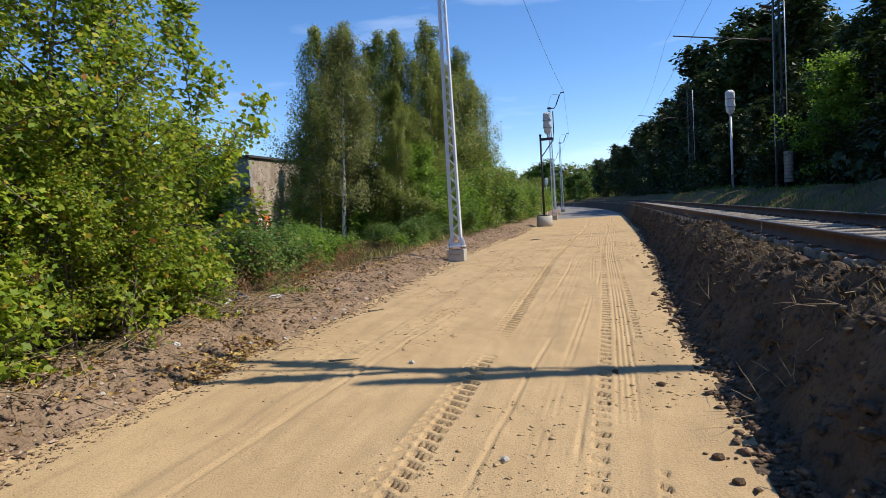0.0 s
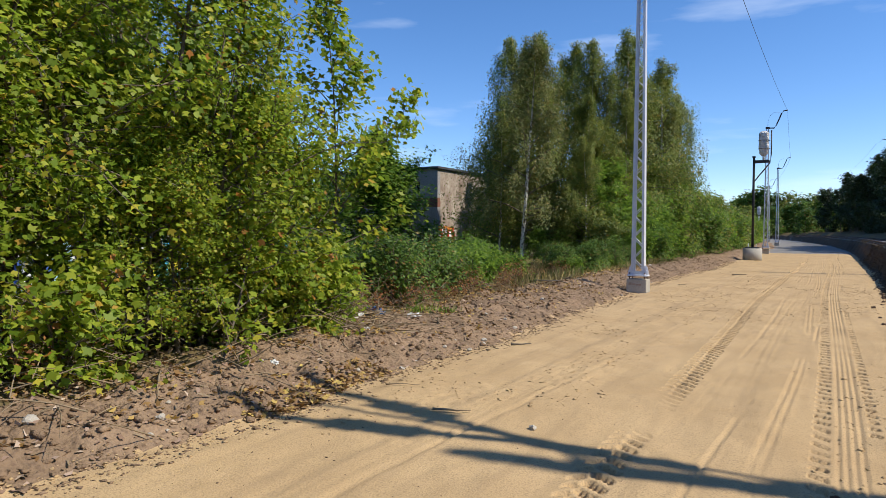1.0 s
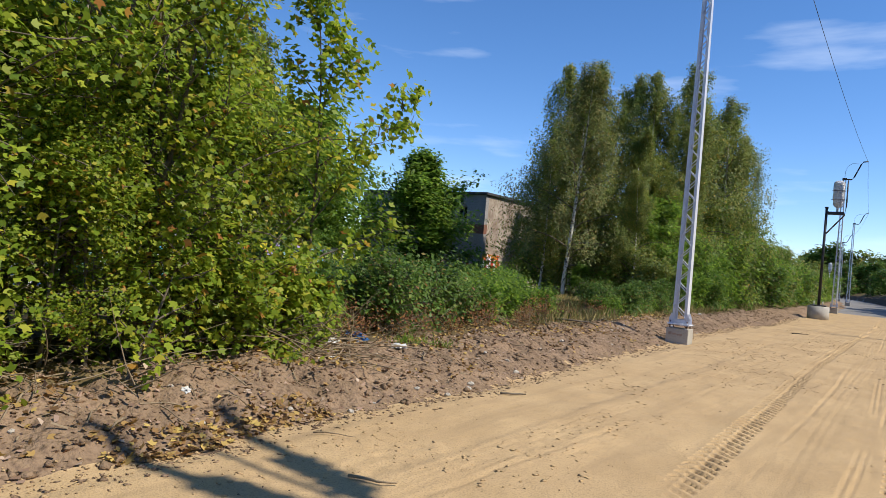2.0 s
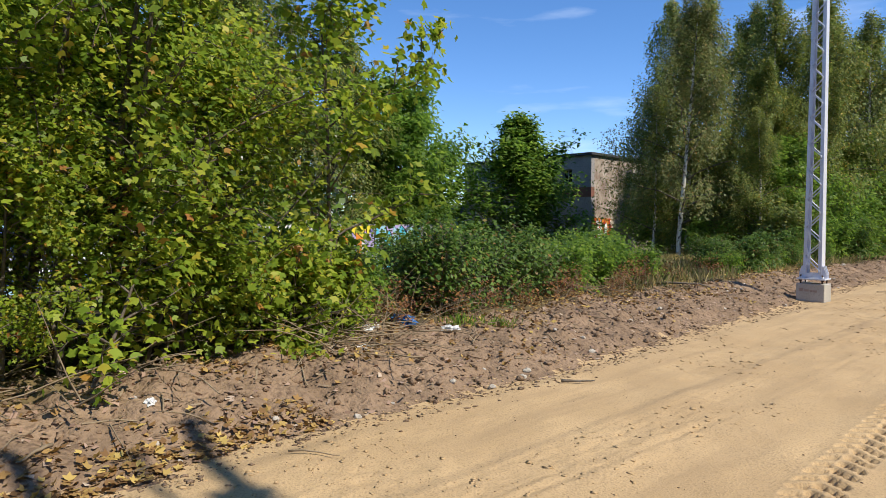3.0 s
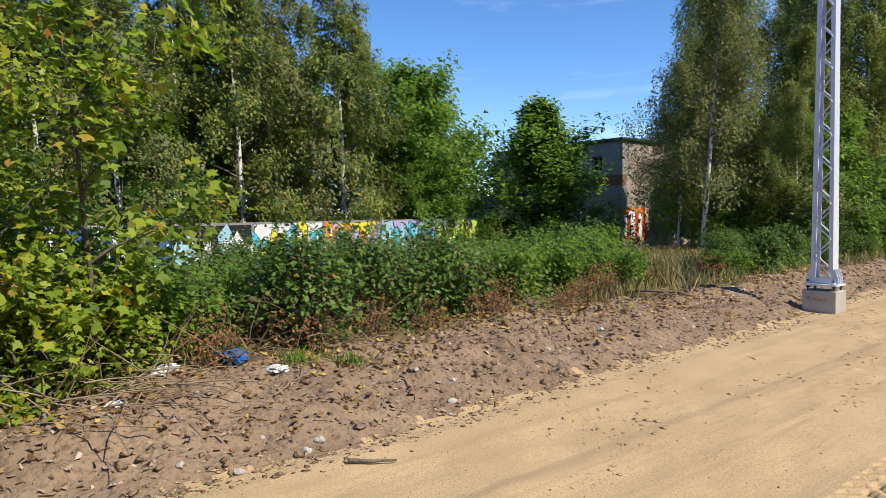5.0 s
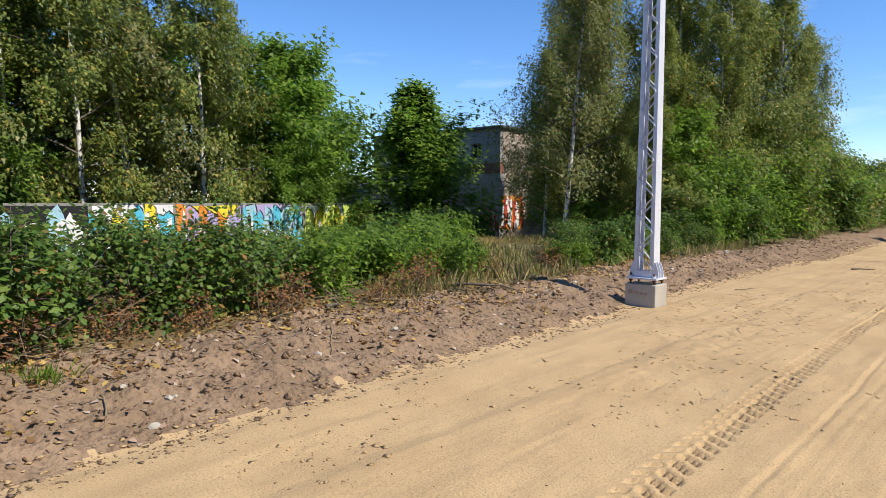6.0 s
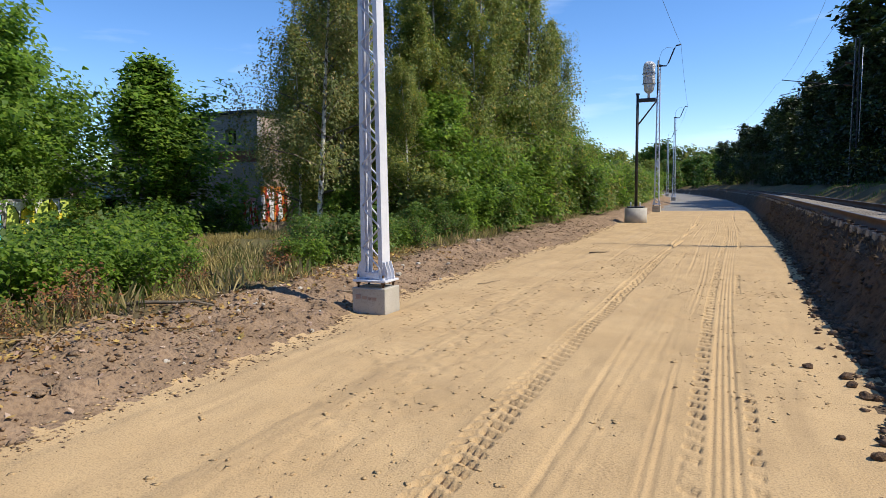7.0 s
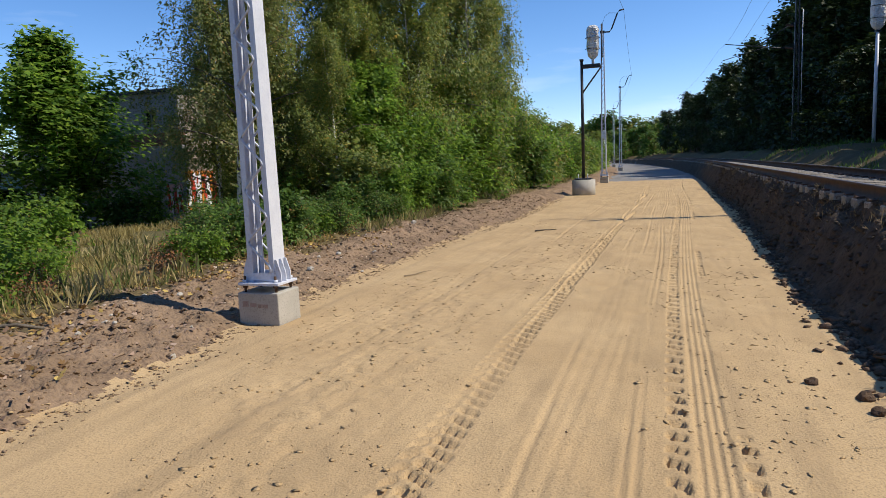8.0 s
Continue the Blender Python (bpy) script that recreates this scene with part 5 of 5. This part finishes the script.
# earth crumbs along the foot of the bank and over the sand
n = 3000
y = 1.0 + 45 * rg.uniform(0, 1, n) ** 1.5
x = right_edge(y) + 0.10 - np.abs(rg.normal(size=n)) * 0.13
v, f = lump_arrays(rg, on_ground(x, y, 0.004), 0.010 + 0.045 * rg.uniform(0, 1, n) ** 3)
stuff("bank_crumbs", v, f, CLOD, "brown crumbs of earth at the foot of the bank", "soil")
n = 1800
y = 1.5 + 28 * rg.uniform(0, 1, n) ** 1.3
x = rg.uniform(-3.0, 2.0, n)
keep = rg.uniform(0, 1, n) < 0.25 + 0.75 * np.exp(-((x + 1.8) / 1.0) ** 2)
x, y = x[keep], y[keep]
v, f = lump_arrays(rg, on_ground(x, y, 0.002), 0.003 + 0.006 * rg.uniform(0, 1, len(x)) ** 4)
stuff("sand_crumbs", v, f, CLOD, "small dark crumbs of earth on the sand", "soil")
n = 17000
y = 1.5 + 28 * rg.uniform(0, 1, n) ** 1.3
x = rg.uniform(-3.0, 1.8, n)
keep = N4(x * 0.8 + 5, y * 0.35) + 0.6 * N2(x * 2.5, y * 2.0) > 0.28
x, y = x[keep], y[keep]
v, f = lump_arrays(rg, on_ground(x, y, 0.001), 0.005 + 0.020 * rg.uniform(0, 1, len(x)) ** 4, 0.32)
stuff("sand_clumps", v, f, SAND, "small clumps of trodden sand on the road", "sand")
n = 5200
y = 0.5 + 45 * rg.uniform(0, 1, n) ** 1.6
x = right_edge(y) + (bank_crest(y) - right_edge(y)) * rg.uniform(-0.05, 1.1, n)
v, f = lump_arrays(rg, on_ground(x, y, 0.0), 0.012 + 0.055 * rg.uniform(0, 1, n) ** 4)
# Same shade-darkened earth colour as the bank under them.
stuff("bank_lumps", v, f, SHADED_SOIL, "lumps of earth on the bank slope, darkened for its shade", "soil")
# ballast stones between the sleepers
n = 5000
y = -2 + 42 * rg.uniform(0, 1, n) ** 1.3
x = rg.uniform(2.7, 5.4, n) + shift(y)
v, f = lump_arrays(rg, on_ground(x, y, 0.01), rg.uniform(0.018, 0.04, n))
stuff("ballast_stones", v, f, BALLAST, "dirty brown ballast stones between the sleepers", "ballast")


def lump_mesh(seed, material, name):
    r = np.random.default_rng(seed)
    bm = bmesh.new()
    bmesh.ops.create_icosphere(bm, subdivisions=2, radius=1.0)
    off = r.uniform(0, 50, 3)
    for q in bm.verts:
        d = 1 + 0.45 * noise.noise(q.co * 1.3 + Vector(off)) + 0.2 * noise.noise(q.co * 3.1 + Vector(off))
        q.co = Vector((q.co.x * d, q.co.y * d * 0.85, q.co.z * d * 0.7))
    me = bpy.data.meshes.new(name)
    bm.to_mesh(me)
    bm.free()
    me.materials.append(material)
    return me


clod_meshes = [lump_mesh(k, CLOD, "earth_clod") for k in range(4)]
stone_meshes = [lump_mesh(10 + k, STONE, "stone") for k in range(4)]
rl = random.Random(9)


def lay(name, me, x, y, r, label, category, group):
    ob = new(name, me)
    ob.matrix_basis = Matrix.Translation((x, y, zg(x, y) + 0.25 * r)) @ Matrix.Rotation(rl.uniform(0, 6.28), 4, "Z") @ Matrix.Diagonal((r, r, r, 1))
    return tagged(ob, label, category, group)


for k in range(110):
    y = 1.8 + 24 * rl.random() ** 1.5
    x = float(right_edge(np.array(y))) + 0.06 - abs(rl.gauss(0, 0.16))
    lay("earth_clod", rl.choice(clod_meshes), x, y, 0.020 + 0.038 * rl.random() ** 2, "rough brown clod of earth on the sand", "clod", "clods at the foot of the bank")
for x, y, r in [(1.68, 17.0, 0.07), (1.95, 16.5, 0.08), (2.0, 16.2, 0.09), (1.66, 7.68, 0.05), (1.35, 5.0, 0.06), (1.55, 3.4, 0.06), (1.60, 3.05, 0.055), (0.98, 5.4, 0.045), (1.7, 15.2, 0.05), (1.85, 14.9, 0.07)]:
    lay("earth_clod", rl.choice(clod_meshes), x, y, r * 0.65, "large rough brown clod of earth on the sand", "clod", "clods at the foot of the bank")
for x, y, r in [(0.30, 3.25, 0.045), (-1.05, 5.73, 0.05), (-3.16, 7.0, 0.05), (-3.06, 8.4, 0.05), (-3.18, 9.03, 0.055), (-3.12, 8.9, 0.05), (-5.1, 26.7, 0.10), (-3.7, 14.8, 0.05), (-3.4, 5.6, 0.05), (-3.3, 6.4, 0.04), (-3.6, 10.6, 0.05), (-3.9, 12.2, 0.05), (-4.1, 13.4, 0.06), (-3.5, 4.2, 0.06), (-3.8, 3.4, 0.07), (-4.4, 16.9, 0.06), (-4.2, 20.4, 0.08), (-4.6, 22.0, 0.07)]:
    lay("stone", rl.choice(stone_meshes), x, y, r * 0.72, "pale rounded stone lying on the ground", "stone", "pale stones")
for k in range(34):
    y = 3 + 24 * rl.random() ** 1.3
    x = float(left_edge(np.array(y))) - 0.1 - 1.5 * rl.random()
    lay("stone", rl.choice(stone_meshes), x, y, 0.018 + 0.03 * rl.random() ** 2, "pale rounded stone lying on the ground", "stone", "pale stones")


def stick(name, x, y, length, turn, radius, material, label, lift=0.02):
    r = np.random.default_rng(int(1000 * abs(x) + 77 * y))
    p = bend(r, (0, 0, 0), (math.cos(turn), math.sin(turn), 0.02), length, 7, 0.0, 0.14)
    p[:, 0] += x
    p[:, 1] += y
    p[:, 2] = ground_z(p[:, 0], p[:, 1]) + lift + 0.25 * radius
    return tagged(tube(name, p, np.linspace(radius, radius * 0.4, len(p)), material, None, 6), label, "twig", "loose sticks")


stick("stick", -1.98, 5.74, 0.42, 0.5, 0.012, TWIG, "dry stick lying on the sandy road")
stick("stick", -2.8, 6.2, 0.34, 0.7, 0.007, TWIG, "dry stick lying on the sandy road")
stick("stick", -2.75, 9.0, 0.32, 0.9, 0.016, BARK, "dark flat piece of bark on the road")
stick("branch", -5.9, 15.7, 1.5, 0.15, 0.035, BARK, "bent dark root branch on the soil", 0.05)
stick("branch", -5.2, 13.3, 0.9, 2.3, 0.030, BARK, "bent dark root branch on the soil", 0.05)
stick("stick", -4.3, 18.6, 0.8, 0.3, 0.02, TWIG, "dry stick lying beside the mast")
stick("stick", -2.9, 20.8, 0.5, 1.0, 0.012, TWIG, "dry stick lying on the sandy road")
stick("stick", -2.2, 26.9, 0.5, 0.3, 0.02, BARK, "short dark stick on the road")
for k in range(16):
    yy = rl.uniform(3.0, 20)
    stick("stick", float(left_edge(np.array(yy))) - rl.uniform(0.4, 1.7), yy, rl.uniform(0.3, 0.9), rl.uniform(0, 6.28), rl.uniform(0.006, 0.014), TWIG, "dry thin stick lying on the soil")


def brush_pile(x, y, n, spread_, seed, label, long=1.0):
    r = np.random.default_rng(seed)
    pcs = []
    for _ in range(n):
        a = np.array([x, y, 0]) + np.array([*(r.normal(size=2) * spread_), 0])
        a[2] = zg(a[0], a[1]) + abs(r.normal()) * 0.12
        w = np.array([*r.normal(size=2), abs(r.normal()) * 0.45])
        pcs.append(tube_arrays(bend(r, a, w, long * r.uniform(0.4, 1.0), 4, 0.05, 0.12), np.linspace(0.007, 0.002, 5) * (0.4 + 0.6 * long), 4))
    v, f = merge(pcs)
    return stuff("dry_brush", v, f, TWIG, label, "brushwood")


brush_pile(-4.65, 8.0, 100, 0.38, 4, "heap of dry pale stalks at the soil edge")
brush_pile(-5.3, 10.0, 80, 0.4, 6, "dry tangled stalks under the bushes", 0.55)
brush_pile(-5.1, 5.4, 120, 0.7, 7, "dry fallen twigs under the maple shrubs")
brush_pile(-5.0, 3.4, 120, 0.7, 8, "dry fallen twigs under the maple shrubs")
brush_pile(2.25, 4.3, 16, 0.22, 14, "pale dry roots hanging out of the bank", 0.4)
brush_pile(2.4, 7.6, 14, 0.22, 15, "pale dry roots hanging out of the bank", 0.4)
brush_pile(2.6, 16.5, 14, 0.22, 16, "pale dry roots hanging out of the bank", 0.4)
brush_pile(-5.6, 13.2, 70, 0.5, 9, "dry tangled stalks under the bushes", 0.55)



def litter_bag(x, y, size, material, label, seed):
    r = np.random.default_rng(seed)
    bm = bmesh.new()
    bmesh.ops.create_icosphere(bm, subdivisions=3, radius=1.0)
    for q in bm.verts:
        d = 1 + 0.55 * noise.noise(q.co * 2.2 + Vector((seed, 0, 0))) + 0.12 * r.normal()
        q.co = Vector((q.co.x * d * size, q.co.y * d * size * 0.6, (q.co.z * d * 0.38 + 0.25) * size))
    ob = part("crumpled_bag", bm, material, None)
    ob.matrix_basis = Matrix.Translation((x, y, zg(x, y))) @ Matrix.Rotation(seed, 4, "Z")
    return tagged(ob, label, "litter", "litter on the soil")


BLUE_FILM = surface("blue_film", (0.02, 0.10, 0.32), (0.04, 0.16, 0.42), 9.0, 0.35, 0.6, 30.0, depth=0.02, spec=0.5)
litter_bag(-5.2, 9.2, 0.20, BLUE_FILM, "crumpled blue plastic bag lying on the soil", 3)
litter_bag(-4.95, 8.5, 0.12, PLASTIC, "crumpled white plastic bag lying on the soil", 5)
litter_bag(-4.55, 9.35, 0.10, PLASTIC, "crumpled white paper lying on the soil", 7)
litter_bag(-4.4, 8.0, 0.07, PLASTIC, "crumpled white paper lying on the soil", 8)
litter_bag(-3.85, 5.75, 0.06, PLASTIC, "crumpled white paper lying on the soil", 9)


# ---- grass and weeds ----
def blades(name, pts, size, material, label, lean_by=0.35, seed=1):
    r = np.random.default_rng(seed)
    n_ = len(pts)
    tang = np.stack([lean_by * r.normal(size=n_), lean_by * r.normal(size=n_), np.ones(n_)], -1)
    tang /= np.linalg.norm(tang, axis=1, keepdims=True)
    a = r.uniform(0, 6.28, n_)
    side = np.stack([np.cos(a), np.sin(a), np.zeros(n_)], -1)
    nor = np.cross(side, tang)
    s = size * r.uniform(0.5, 1.3, n_)
    v = pts[:, None, :] + s[:, None, None] * (BLADE[None, :, 0:1] * side[:, None, :] + BLADE[None, :, 1:2] * tang[:, None, :] + 2.0 * BLADE[None, :, 2:3] * nor[:, None, :])
    return stuff(name, v.reshape(-1, 3), np.arange(4 * n_).reshape(n_, 4), material, label, "grass")


DRY_STRAW = leaf_mat("dry_straw", [(0.0, (0.30, 0.24, 0.08)), (0.5, (0.42, 0.33, 0.12)), (0.9, (0.55, 0.45, 0.20))], 0.7, 0.5)
n = 40000
y = rg.uniform(16.2, 31, n)
x = rg.uniform(-14, -5.3, n)
keep = (N1(x * 0.8, y * 0.8) + 0.5 * N2(x * 2, y * 2) > -0.1) & ((x < -7.2) | (rg.uniform(0, 1, n) < 0.35))
pale = N2(x * 0.6 + 4, y * 0.6) + 0.25 * N1(x * 3, y * 3) > -0.2
blades("straw_grass", on_ground(x[keep & pale], y[keep & pale], -0.01), 0.21, DRY_STRAW, "tall straw-yellow dry grass on the waste ground", 0.6, seed=12)
keep &= ~pale
blades("dry_grass", on_ground(x[keep], y[keep], -0.01), 0.24, GRASS_LEAF, "tall half-dry grass on the waste ground", 0.6, seed=2)
n = 9000
y = rg.uniform(7.5, 60, n)
x = -5.15 - 0.9 * np.abs(rg.normal(size=n)) + shift(y)
keep = N1(x * 1.3, y * 0.9) > 0.05
blades("verge_grass", on_ground(x[keep], y[keep], -0.01), 0.28, GRASS_LEAF, "tufts of half-dry grass at the soil edge", seed=3)
n = 10000
y = -3 + 70 * rg.uniform(0, 1, n) ** 1.4
x = bank_crest(y) + 0.02 + 0.14 * rg.normal(size=n) + shift(y)
keep = N1(x * 0.7, y * 0.9) + 0.4 * N2(x * 3, y * 3) > -0.05
blades("bank_weeds", on_ground(x[keep], y[keep], -0.01), 0.10, STRAW, "dry brown weeds on the crest of the bank", 0.6, seed=4)
n = 15000
y = rg.uniform(8, 75, n)
x = 5.7 + 5.0 * rg.uniform(0, 1, n) + shift(y)
keep = N1(x * 0.5, y * 0.4) + 0.5 * N2(x * 1.6, y * 1.6) > 0.08
blades("track_grass", on_ground(x[keep], y[keep], -0.01), 0.22, DARK_LEAF, "rank grass beyond the railway track", seed=5)
for x, y in ((-4.6, 9.6), (-4.4, 10.0)):
    m = 110
    px, py = x + 0.12 * rg.normal(size=m), y + 0.09 * rg.normal(size=m)
    blades("grass_tuft", on_ground(px, py, -0.005), 0.13, GREEN_LEAF, "small fresh green grass tuft on bare soil", seed=int(10 * y))
n = 2600
y = -1 + 50 * rg.uniform(0, 1, n) ** 1.6
x = right_edge(y) + (bank_crest(y) - right_edge(y)) * rg.uniform(0.25, 1.0, n)
keep = N2(x * 2.1, y * 1.3) > 0.15
blades("slope_weeds", on_ground(x[keep], y[keep], -0.01), 0.10, STRAW, "sparse half-dry weeds on the bank slope", 0.7, seed=8)
